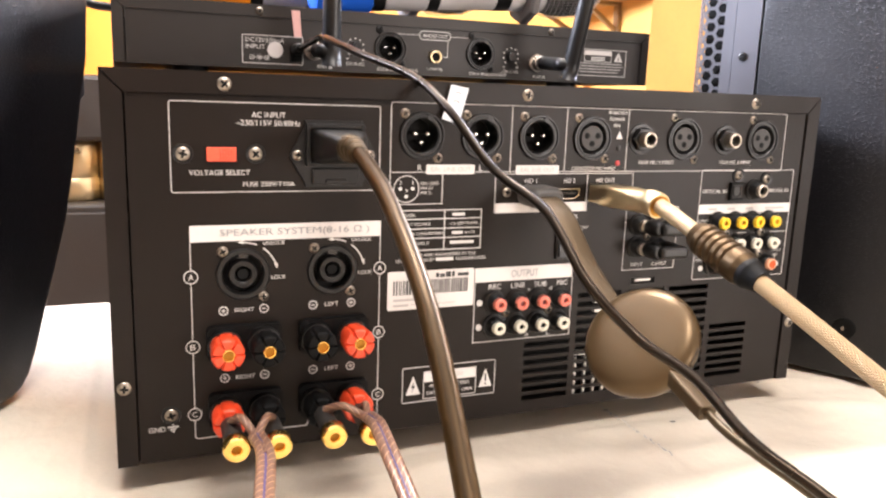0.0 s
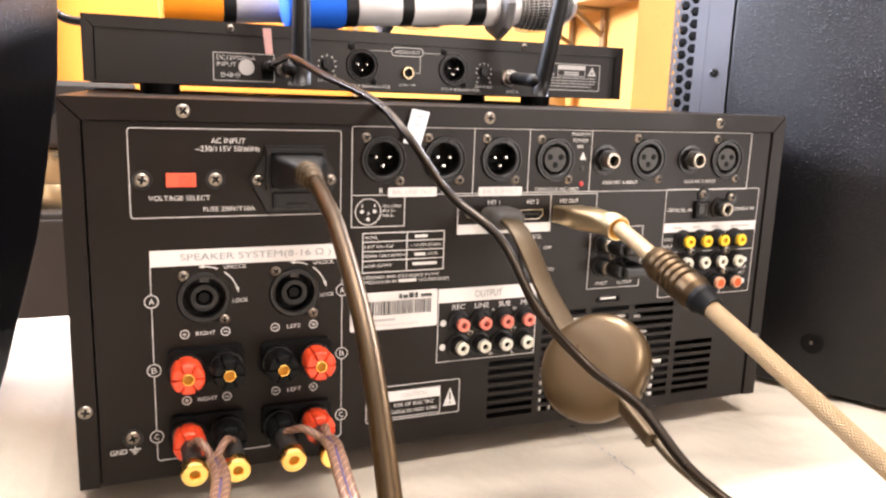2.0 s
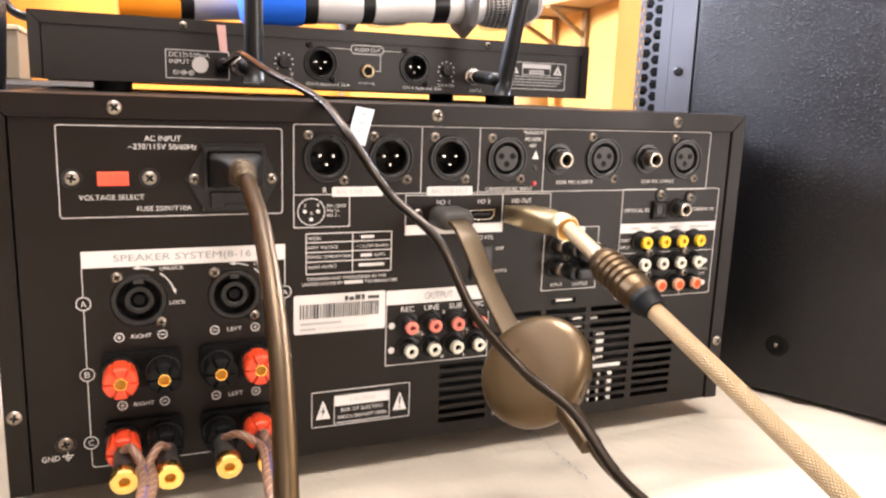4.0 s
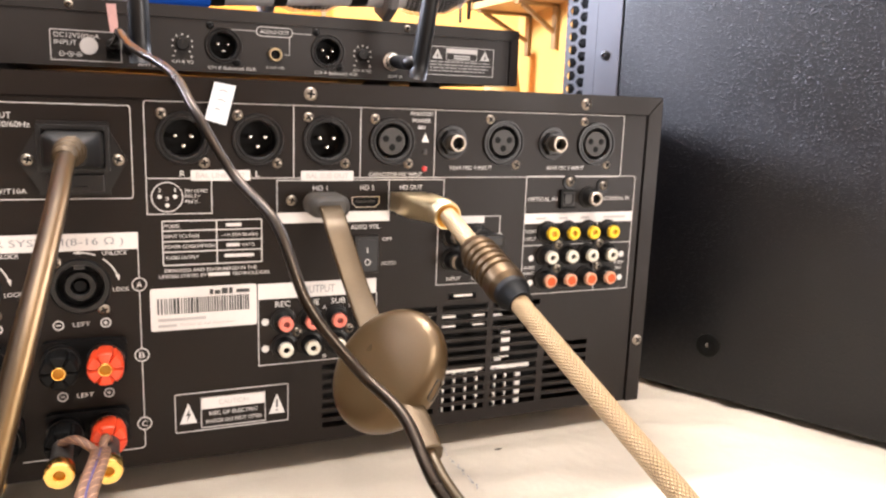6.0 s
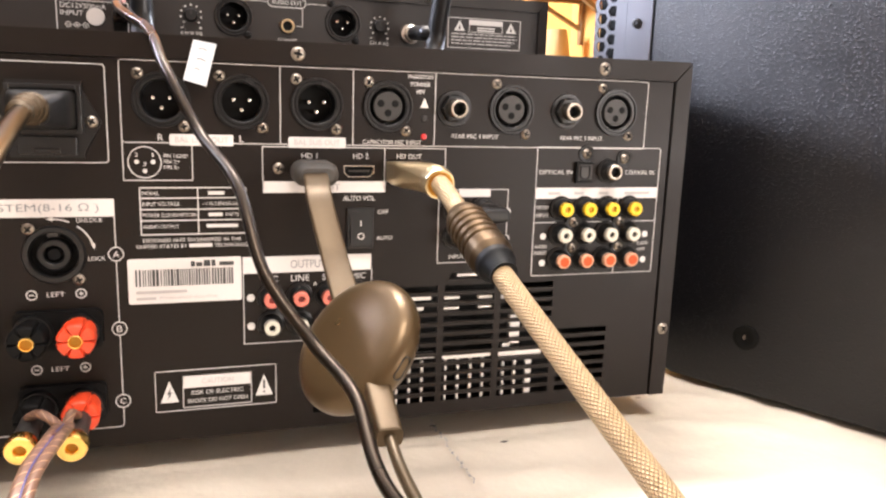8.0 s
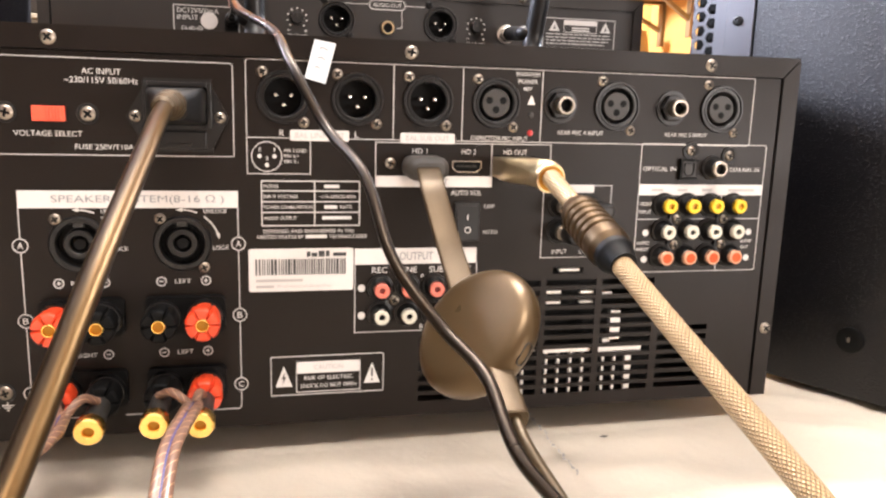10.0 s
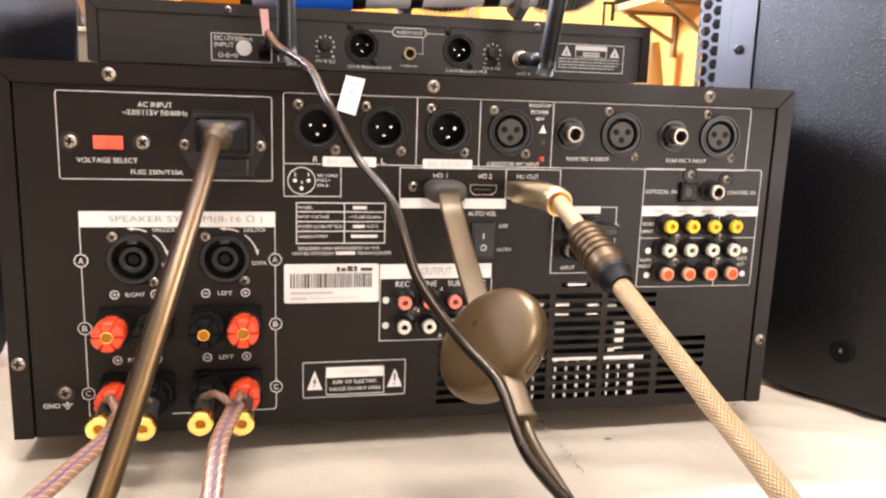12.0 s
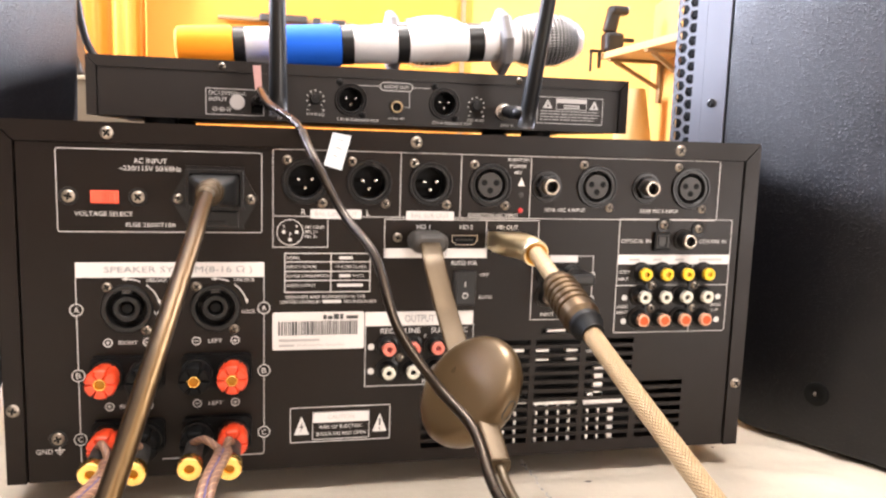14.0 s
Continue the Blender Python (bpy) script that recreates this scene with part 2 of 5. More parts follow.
def box(bm, x0, x1, y0, y1, z0, z1, bevel=0.0, seg=2):
    made = bmesh.ops.create_cube(bm, size=1)["verts"]
    bmesh.ops.scale(bm, vec=(x1 - x0, y1 - y0, z1 - z0), verts=made)
    bmesh.ops.translate(bm, vec=((x0 + x1) / 2, (y0 + y1) / 2, (z0 + z1) / 2), verts=made)
    if bevel:
        edges = {e for v in made for e in v.link_edges}
        bmesh.ops.bevel(bm, geom=list(edges), offset=bevel, segments=seg, affect="EDGES", profile=0.5)
    return bm


def new_box(x0, x1, y0, y1, z0, z1, bevel=0.0, seg=2):
    return box(bmesh.new(), x0, x1, y0, y1, z0, z1, bevel, seg)


def lathe(bm, profile, seg=24, centre=(0, 0, 0), axis="y", closed=False):
    """Turn (radius, along) pairs round an axis through centre."""
    rings = []
    for r, a in profile:
        ring = []
        for k in range(seg if r > 1e-6 else 1):
            c, s = r * math.cos(2 * math.pi * k / seg), r * math.sin(2 * math.pi * k / seg)
            p = {"y": (c, a, s), "z": (c, s, a), "x": (a, c, s)}[axis]
            ring.append(bm.verts.new([p[n] + centre[n] for n in range(3)]))
        rings.append(ring)
    for a, b in zip(rings, rings[1:]):
        for k in range(seg):
            q = (k + 1) % seg
            if len(a) == 1 and len(b) > 1:
                bm.faces.new((a[0], b[q], b[k]))
            elif len(b) == 1 and len(a) > 1:
                bm.faces.new((a[k], a[q], b[0]))
            elif len(a) > 1:
                bm.faces.new((a[k], a[q], b[q], b[k]))
    for ring in (rings[0], rings[-1]):
        if len(ring) > 1 and closed:
            bm.faces.new(ring)
    return bm


def turned(profile, seg=24, axis="y", closed=False):
    return lathe(bmesh.new(), profile, seg, (0, 0, 0), axis, closed)


def plate(bm, outline, y0, y1):
    """A flat plate with an outline of (x, z) points, from y0 to y1."""
    front, back = [[bm.verts.new((x, y, z)) for x, z in outline] for y in (y0, y1)]
    bm.faces.new(front)
    bm.faces.new(list(reversed(back)))
    n = len(outline)
    for k in range(n):
        bm.faces.new((front[k], back[k], back[(k + 1) % n], front[(k + 1) % n]))
    return bm


def rounded(x0, x1, z0, z1, r, seg=4):
    out = []
    for cx, cz, a in ((x1 - r, z1 - r, 0), (x0 + r, z1 - r, 90), (x0 + r, z0 + r, 180), (x1 - r, z0 + r, 270)):
        for k in range(seg + 1):
            w = radians(a + 90 * k / seg)
            out.append((cx + r * math.cos(w), cz + r * math.sin(w)))
    return out


def stroke(bm, points, width, y=-0.25, thick=0.2, shut=False):
    """A painted line of that width along (x, z) points."""
    pts = [Vector((x, z)) for x, z in points]
    n = len(pts)
    left, right = [], []
    for k, p in enumerate(pts):
        a = pts[k - 1] if (k or shut) else p
        b = pts[(k + 1) % n] if (k < n - 1 or shut) else p
        d1, d2 = (p - a), (b - p)
        d1 = d1.normalized() if d1.length > 1e-9 else d2.normalized()
        d2 = d2.normalized() if d2.length > 1e-9 else d1
        d = (d1 + d2).normalized()
        side = Vector((-d.y, d.x)) * (width / 2 / max(0.5, d.dot(d1)))
        left.append(p + side), right.append(p - side)
    a = [[bm.verts.new((q.x, yy, q.y)) for q in row] for row in (left, right) for yy in (y, y + thick)]
    for k in range(n if shut else n - 1):
        j = (k + 1) % n
        for r1, r2 in ((0, 2), (2, 3), (3, 1), (1, 0)):
            bm.faces.new((a[r1][k], a[r1][j], a[r2][j], a[r2][k]))
    return bm


def spline(points, step=3.0):
    """A smooth curve through the points, as close points with even steps."""
    P = [Vector(p) for p in points]
    P = [2 * P[0] - P[1], *P, 2 * P[-1] - P[-2]]
    out = []
    for k in range(1, len(P) - 2):
        a, b, c, d = P[k - 1:k + 3]
        n = max(2, int((c - b).length / step))
        for i in range(n):
            s = i / n
            out.append(0.5 * (2 * b + (c - a) * s + (2 * a - 5 * b + 4 * c - d) * s * s + (3 * b - a - 3 * c + d) * s ** 3))
    return [*out, P[-2]]


def sweep(points, section, step=3.0, up=(0, 0, 1), name="cable", sizes=None, smooth=True):
    """Pull a section of (side, up) points along a curve; gives a mesh with the map "along"."""
    pts = spline(points, step)
    verts, faces, uvs = [], [], []
    n, far = len(section), 0.0
    top = Vector(up)
    for k, p in enumerate(pts):
        d = (pts[min(k + 1, len(pts) - 1)] - pts[max(k - 1, 0)]).normalized()
        side = d.cross(top).normalized()
        top = side.cross(d).normalized()
        far += (p - pts[k - 1]).length if k else 0
        s = sizes(k / (len(pts) - 1)) if sizes else 1
        for j, (a, b) in enumerate(section):
            verts.append((p + (side * a + top * b) * s) * 0.001)
            uvs.append((far * 0.001, j / n))
    for k in range(len(pts) - 1):
        for j in range(n):
            i = (j + 1) % n
            faces.append((k * n + j, k * n + i, (k + 1) * n + i, (k + 1) * n + j))
    faces += [tuple(range(n)), tuple(range((len(pts) - 1) * n, len(pts) * n))[::-1]]
    me = bpy.data.meshes.new(name)
    me.from_pydata([tuple(v) for v in verts], [], faces)
    layer = me.uv_layers.new(name="along")
    for poly in me.polygons:
        js = [me.loops[i].vertex_index % n for i in poly.loop_indices]
        wrap = max(js) - min(js) > n // 2 and len(js) == 4
        for i in poly.loop_indices:
            u, v = uvs[me.loops[i].vertex_index]
            layer.data[i].uv = (u, v + 1 if wrap and v == 0 else v)
        poly.use_smooth = smooth and len(js) == 4
    me.update()
    return me


def circle(r, n=14):
    return [(r * math.cos(2 * math.pi * k / n), r * math.sin(2 * math.pi * k / n)) for k in range(n)]


def oval(w, h, r, seg=3):
    return rounded(-w / 2, w / 2, -h / 2, h / 2, r, seg)


def writing(text, x, z, width, height, parent, y=-0.3, mat=None, name="printed_text", align="CENTER"):
    """Letters of the built-in font, scaled to a width and height, upright on a panel that faces -y."""
    cu = bpy.data.curves.new(name, "FONT")
    cu.body, cu.extrude, cu.resolution_u, cu.offset = text, 0.0, 3, 0.0
    tmp = new("letters", cu)
    bpy.context.view_layer.update()
    me = bpy.data.meshes.new_from_object(tmp.evaluated_get(bpy.context.evaluated_depsgraph_get()))
    bpy.data.objects.remove(tmp)
    co = np.array([v.co for v in me.vertices])
    lo, hi = co.min(0), co.max(0)
    for v in me.vertices:
        u, w = (v.co.x - lo[0]) / (hi[0] - lo[0]), (v.co.y - lo[1]) / max(1e-6, hi[1] - lo[1])
        off = {"CENTER": -0.5, "LEFT": 0.0}[align]
        v.co = ((u + off) * width * 0.001, 0, (w - 0.5) * height * 0.001)
    return put(name, me, mat or PRINT, parent, (x, y, z))


def printed(parent, y=-0.25, name="printed_line"):
    """A set of painting calls on one panel."""
    def line(points, width=0.37, shut=False, mat=PRINT):
        return part(name, stroke(bmesh.new(), points, width, y, 0.2, shut), mat, parent)

    def frame_box(x0, x1, z0, z1, r=1.4, width=0.37):
        return line(rounded(x0, x1, z0, z1, r), width, True)

    def area(outline, mat=PRINT, label="", lift=0.0, tag="printed_patch"):
        return part(tag, plate(bmesh.new(), outline, y - lift, y - lift + 0.2), mat, parent, label)

    def ring(x, z, r, width=0.42):
        return line([(x + r * math.cos(2 * math.pi * k / 28), z + r * math.sin(2 * math.pi * k / 28)) for k in range(28)], width, True)

    def dot(x, z, r, mat=PRINT):
        return area([(x + r * math.cos(2 * math.pi * k / 18), z + r * math.sin(2 * math.pi * k / 18)) for k in range(18)], mat)
    return line, frame_box, area, ring, dot


def panel_with_holes(x0, x1, z0, z1, holes, y0, y1):
    """A sheet with rectangular openings (x0, x1, z0, z1) cut right through."""
    xs = sorted({x0, x1, *(h[0] for h in holes), *(h[1] for h in holes)})
    zs = sorted({z0, z1, *(h[2] for h in holes), *(h[3] for h in holes)})
    solid = {}
    for i in range(len(xs) - 1):
        for j in range(len(zs) - 1):
            cx, cz = (xs[i] + xs[i + 1]) / 2, (zs[j] + zs[j + 1]) / 2
            solid[i, j] = not any(h[0] < cx < h[1] and h[2] < cz < h[3] for h in holes)
    verts, faces, index = [], [], {}

    def v(i, j, y):
        if (i, j, y) not in index:
            index[i, j, y] = len(verts)
            verts.append((xs[i] * 0.001, y * 0.001, zs[j] * 0.001))
        return index[i, j, y]
    for (i, j), full in solid.items():
        if not full:
            continue
        faces.append((v(i, j, y0), v(i + 1, j, y0), v(i + 1, j + 1, y0), v(i, j + 1, y0)))
        faces.append((v(i, j, y1), v(i, j + 1, y1), v(i + 1, j + 1, y1), v(i + 1, j, y1)))
        for di, dj, a, b in ((-1, 0, (0, 0), (0, 1)), (1, 0, (1, 1), (1, 0)), (0, -1, (1, 0), (0, 0)), (0, 1, (0, 1), (1, 1))):
            if not solid.get((i + di, j + dj), False):
                p, q = (i + a[0], j + a[1]), (i + b[0], j + b[1])
                faces.append((v(*p, y0), v(*q, y0), v(*q, y1), v(*p, y1)))
    me = bpy.data.meshes.new("panel")
    me.from_pydata(verts, [], faces)
    me.update()
    return me

# ---- the room ----


def wall_sheet(name, a0, a1, z0, z1, holes, thick, mat, label, at, turn=0):
    me = panel_with_holes(a0, a1, z0, z1, holes, 0, thick)
    ob = put(name, me, mat, None, at, turn=(0, 0, radians(turn)))
    return tagged(ob, label, "wall", kind="structure")


wall_sheet("wall_north", -2000, 600, -750, 1900, [], 100, WALL_YELLOW, "warm yellow painted back wall", (0, 2300, 0))
# the back wall is a paler yellow from here to the right
wall_sheet("wall_north_east", 600, 2000, -750, 1900, [], 100, WALL_PALE, "paler yellow right part of the back wall", (0, 2300, 0))
tagged(part("trim_north", new_box(556, 572, 2286, 2300, -750, 1900, 2), BRACKET_METAL, None), "narrow brown trim strip on the back wall", "trim", kind="structure")
# unseen wall, coloured dark to keep reflections in the rear panel low
wall_sheet("wall_south", -2000, 2000, -750, 1900, [(1000, 1900, -90, 530)], 100, WALL_TAN, "unseen dark tan wall added to close the room", (0, -2100, 0))
# unseen side walls; their openings are cut to hold the area lamps
wall_sheet("wall_west", -2100, 2300, -750, 1900, [(570, 1830, 780, 1540)], 100, WALL_WHITE, "unseen cream side wall with an opening for a lamp", (-2000, 0, 0), 90)
wall_sheet("wall_east", -2100, 2300, -750, 1900, [(350, 1650, 780, 1540)], 100, WALL_WHITE, "unseen cream side wall with an opening for a lamp", (2100, 0, 0), 90)
tagged(part("floor", new_box(-2000, 2000, -2100, 2300, -800, -750), FLOOR_TILE, None), "plain brown floor", "floor", kind="structure")
tagged(part("ceiling", new_box(-2000, 2000, -2100, 2300, 1900, 1960), CEILING_WHITE, None), "plain white ceiling", "ceiling", kind="structure")


# ---- table with its creased covering ----
FOLDS = [((150, 27), (190, 8), 6, 1.1), ((190, 8), (262, -29), 8, 1.5), ((262, -29), (330, -84), 10, 1.4), ((60, -8), (150, -22), 7, 0.8),
         ((40, -34), (136, -54), 9, 1.2), ((-40, -20), (70, -46), 9, 0.9), ((-230, -36), (-60, -22), 10, 1.3), ((-260, -78), (-40, -62), 11, 1.4),
         ((120, -60), (300, -120), 12, 1.6), ((210, 44), (262, 18), 7, 1.1), ((-120, -108), (120, -96), 13, 1.4), ((76.5, 24), (78.5, -64), 2.4, 1.1)]


def fold_height(x, y):
    """Long soft pleats in the covering, and one sharp crease in front of the amplifier."""
    h = 0.0
    for (x0, y0), (x1, y1), wide, high in FOLDS:
        dx, dy = x1 - x0, y1 - y0
        k = ((x - x0) * dx + (y - y0) * dy) / (dx * dx + dy * dy)
        if -0.3 < k < 1.3:
            end = min(1.0, (k + 0.3) / 0.3, (1.3 - k) / 0.3)
            off = ((x - x0) * dy - (y - y0) * dx) / math.hypot(dx, dy) + 2.0 * math.sin(k * 5 + x0)
            h += high * end * math.exp(-(off / wide) ** 2)
    return h


def table_sheet():
    xs = np.concatenate([np.linspace(-800, -310, 50), np.linspace(-300, 380, 228), np.linspace(390, 800, 42)])
    ys = np.concatenate([np.linspace(-700, -290, 42), np.linspace(-280, 90, 124), np.linspace(100, 380, 29)])
    verts, faces = [], []
    for y in ys:
        for x in xs:
            w = noise.noise(Vector((x * 0.004, y * 0.011, 0.3))) * 2.4
            w += abs(noise.noise(Vector((x * 0.006 + y * 0.004, y * 0.022, 2.0)))) * 3.0
            w += abs(noise.noise(Vector((x * 0.019 - y * 0.008, y * 0.031 + x * 0.006, 5.0)))) * 1.3
            w += noise.noise(Vector((x * 0.05, y * 0.09, 8.0))) * 0.25
            keep = 1.0 if y < -5 or abs(x) > 232 else 0.25
            verts.append((x * 0.001, y * 0.001, ((w + fold_height(x, y)) * keep - 3.4) * 0.001))
    nx = len(xs)
    for j in range(len(ys) - 1):
        for i in range(nx - 1):
            faces.append((j * nx + i, j * nx + i + 1, (j + 1) * nx + i + 1, (j + 1) * nx + i))
    me = bpy.data.meshes.new("covering")
    me.from_pydata(verts, [], faces)
    for p in me.polygons:
        p.use_smooth = True
    me.update()
    return me


table = thing("table", (0, 0, -750), "table with a creased off-white covering", "table")
put("covering", table_sheet(), TABLE_CLOTH, table, label="creased off-white covering with small stains")
part("tabletop", new_box(-800, 800, -700, 380, -35, -6, 3), SHELF_WOOD, table)
for lx in (-740, 740):
    for ly in (-640, 320):
        part("leg", new_box(lx - 25, lx + 25, ly - 25, ly + 25, -750, -35, 3), BRACKET_METAL, table)


def scrap(r, stretch, turn):
    """A small flat crumb with an uneven edge."""
    bm = plate(bmesh.new(), [(r * (1 + 0.5 * math.sin(3 * a + turn)) * math.cos(a) * stretch, r * (1 + 0.3 * math.sin(5 * a)) * math.sin(a) * 0.7)
                             for a in [2 * math.pi * k / 14 for k in range(14)]], 0, 0.3)
    bmesh.ops.rotate(bm, cent=(0, 0, 0), matrix=Matrix.Rotation(radians(-90), 3, "X"), verts=bm.verts)
    bmesh.ops.rotate(bm, cent=(0, 0, 0), matrix=Matrix.Rotation(turn, 3, "Z"), verts=bm.verts)
    return bm


for cx, cy, r in ((108, -17, 1.3), (76.5, 12, 1.1), (215, 22, 0.8), (203, 38, 0.9)):
    part("dark_fleck", scrap(r, 1.5, 0.0), INK, table, "small dark fleck on the covering", (cx, cy, 0.9))
# grey flecks that draw a broken line along the crease
random.seed(31)
for k in range(24):
    cy = 20 - 3.3 * k + random.uniform(-0.8, 0.8)
    part("crease_fleck", scrap(random.uniform(0.45, 1.0), random.uniform(1.0, 2.2), radians(90) + random.uniform(-0.5, 0.5)), random.choice((PRINT_FAINT, PRINT_GREY, PRINT_FAINT)), table,
         "small grey fleck along the crease", (76.6 + random.uniform(-1.1, 1.1) + 0.02 * k, cy, 1.3))


# ---- loudspeakers ----
PROFILE = [(-330, 0), (-6, 0), (3, 3), (11, 10), (20, 24), (34, 52), (48, 80), (60, 104), (70, 132), (79, 162), (86, 188), (91, 214),
           (95, 250), (97, 290), (97, 335), (-330, 335)]


def cabinet_mesh(p, d, out, profile, depth, round_off=4):
    bm = bmesh.new()
    rows = []
    for o in (0, depth):
        rows.append([bm.verts.new((p[0] + s * d[0] + o * out[0], p[1] + s * d[1] + o * out[1], z)) for s, z in profile])
    bm.faces.new(rows[0])
    bm.faces.new(list(reversed(rows[1])))
    n = len(profile)
    rim = []
    for k in range(n):
        bm.faces.new((rows[0][k], rows[1][k], rows[1][(k + 1) % n], rows[0][(k + 1) % n]))
    for e in bm.edges:
        if all(v in rows[0] for v in e.verts):
            rim.append(e)
    bmesh.ops.recalc_face_normals(bm, faces=bm.faces)
    bmesh.ops.bevel(bm, geom=rim, offset=round_off, segments=3, affect="EDGES", profile=0.5)
    return bm


def honeycomb(p, d, out, s0, columns, bend, z0, z1, pitch=9.5, hole=4.1, thick=1.2):
    """A strip of punched hexagons, turned round the cabinet's front edge."""
    def at(s, o):
        if s <= bend:
            return p[0] + s * d[0] + o * out[0], p[1] + s * d[1] + o * out[1]
        q = (p[0] + bend * d[0], p[1] + bend * d[1])
        k = s - bend
        return q[0] + (0.45 * k - o) * d[0] + (0.89 * k) * out[0], q[1] + (0.45 * k - o) * d[1] + 0.89 * k * out[1]
    bm = bmesh.new()
    step = pitch * 0.866
    for c in range(columns):
        cs = s0 + (c + 0.5) * step
        z = z0 + (pitch / 2 if c % 2 else 0)
        while z < z1:
            outer, inner, back = [], [], []
            for k in range(6):
                a = radians(60 * k)
                R = pitch / math.sqrt(3)
                outer.append(bm.verts.new((*at(cs + R * math.cos(a), 0), z + R * math.sin(a))))
                inner.append(bm.verts.new((*at(cs + hole * math.cos(a), 0), z + hole * math.sin(a))))
                back.append(bm.verts.new((*at(cs + hole * math.cos(a), thick), z + hole * math.sin(a))))
            for k in range(6):
                j = (k + 1) % 6
                bm.faces.new((outer[k], outer[j], inner[j], inner[k]))
                bm.faces.new((inner[k], inner[j], back[j], back[k]))
            z += pitch
    return bm


def bolt_head(r=3.4):
    bm = turned([(0, -1.2), (r * 0.35, -1.2), (r * 0.45, -0.6), (r * 0.6, -1.5), (r, -1.0), (r, 0.4)], 18)
    return mesh_of(bm, "bolt", True)


BOLT = bolt_head()
d_e, o_e, p_e = (-0.477, 0.879), (0.879, 0.477), (263, 61)
east = thing("loudspeaker", (330, 60, 0), "black textured loudspeaker cabinet with a punched grey steel grille", "loudspeaker", "loudspeakers beside the amplifier")
cut = [(s if s < 34 else 34, z) for s, z in [(s + 4, z) for s, z in PROFILE]]
cut = [q for k, q in enumerate(cut) if k == 0 or q != cut[k - 1]]
part("cabinet", cabinet_mesh(p_e, d_e, o_e, cut, 290, 2.5), CABINET, east, "blue-black pebbled cabinet paint", smooth=True)
baffle = [(33.6, 150), (79, 150), (79, 331), (33.6, 331)]
shift = (p_e[0] + 5 * o_e[0], p_e[1] + 5 * o_e[1])
part("baffle", cabinet_mesh(shift, d_e, o_e, baffle, 270, 2), PLASTIC_DARK, east)
strip = bmesh.new()
for s0, s1, o in ((34.6, 53.5, -0.6), (53.9, 62.4, -0.2)):
    v = [strip.verts.new((p_e[0] + s * d_e[0] + oo * o_e[0], p_e[1] + s * d_e[1] + oo * o_e[1], z)) for s, z, oo in
         [(s0, 120, o), (s1, 120, o), (s1, 331, o), (s0, 331, o), (s0, 120, 1.2), (s1, 120, 1.2), (s1, 331, 1.2), (s0, 331, 1.2)]]
    for f in ((0, 1, 2, 3), (7, 6, 5, 4), (0, 4, 5, 1), (1, 5, 6, 2), (2, 6, 7, 3), (3, 7, 4, 0)):
        strip.faces.new([v[i] for i in f])
grille = part("grille", strip, GRILLE_STEEL, east, "smooth grey steel grille edge")
part("honeycomb", honeycomb(p_e, d_e, o_e, 61.0, 6, 80, 122, 325), GRILLE_STEEL, grille, "punched hexagon holes")
turn_e = (0, 0, math.atan2(o_e[1], o_e[0]) - math.pi / 2)
for s, z in ((45.2, 236.5),):
    put("bolt", BOLT, PLASTIC_BLACK, grille, (p_e[0] + s * d_e[0] - 0.7 * o_e[0], p_e[1] + s * d_e[1] - 0.7 * o_e[1], z), turn=turn_e)
bm = turned([(0, 0.0), (1.3, 0.0), (1.5, -0.5), (4.5, -1.2), (6.8, -1.6), (8.2, -1.0), (8.4, 0.3)], 26)
cup = put("cup_washer", mesh_of(bm, "cup", True), PLASTIC_DARK, east, (p_e[0] - 51 * d_e[0] - 0.2 * o_e[0], p_e[1] - 51 * d_e[1] - 0.2 * o_e[1], 37.5), "round black cup washer", turn_e)
put("screw", mesh_of(turned([(0, -1.5), (1.0, -1.4), (1.6, -0.6), (1.7, 0)], 12), "screw", True), SCREW_DARK, cup,
    (p_e[0] - 51 * d_e[0] - 0.6 * o_e[0], p_e[1] - 51 * d_e[1] - 0.6 * o_e[1], 37.5), turn=turn_e)

d_w, o_w, p_w = (0.49, 0.872), (-0.872, 0.49), (-276, 148)
west = thing("loudspeaker", (-340, 100, 0), "black textured loudspeaker cabinet with a rounded lower front", "loudspeaker", "loudspeakers beside the amplifier")
west_side = [(s + 4 if s > 90 else s, z) for s, z in PROFILE]
part("cabinet", cabinet_mesh(p_w, d_w, o_w, west_side, 290, 5), CABINET, west, "blue-black pebbled cabinet paint", smooth=True)
part("grille", cabinet_mesh((p_w[0] + 12 * o_w[0], p_w[1] + 12 * o_w[1]), d_w, o_w, [(92, 180), (108, 190), (112, 290), (112, 330), (92, 330)], 262, 2), GRILLE_STEEL, west)


# ---- connectors: shared meshes, axis along y, outwards is -y ----
def screw_mesh(r, dome=1.3):
    bm = turned([(0, -dome), (r * 0.55, -dome * 0.92), (r * 0.86, -dome * 0.6), (r, -dome * 0.15), (r, 0.3)], 20)
    return mesh_of(bm, "screw_head", True)


def cross_mesh(r, dome=1.3):
    bm = bmesh.new()
    for a in (20, 110):
        made = bmesh.ops.create_cube(bm, size=1)["verts"]
        bmesh.ops.scale(bm, vec=(r * 1.2, 0.36, r * 0.34), verts=made)
        bmesh.ops.rotate(bm, cent=(0, 0, 0), matrix=Matrix.Rotation(radians(a), 3, "Y"), verts=made)
        bmesh.ops.translate(bm, vec=(0, -dome * 0.93, 0), verts=made)
    return mesh_of(bm, "cross_slot")


SCREWS = {r: (screw_mesh(r * 1.1), cross_mesh(r * 1.1)) for r in (3.1, 2.5, 2.1)}
WASHER = mesh_of(turned([(3.0, -0.2), (4.6, -0.5), (4.9, 0.2)], 24), "washer", True)


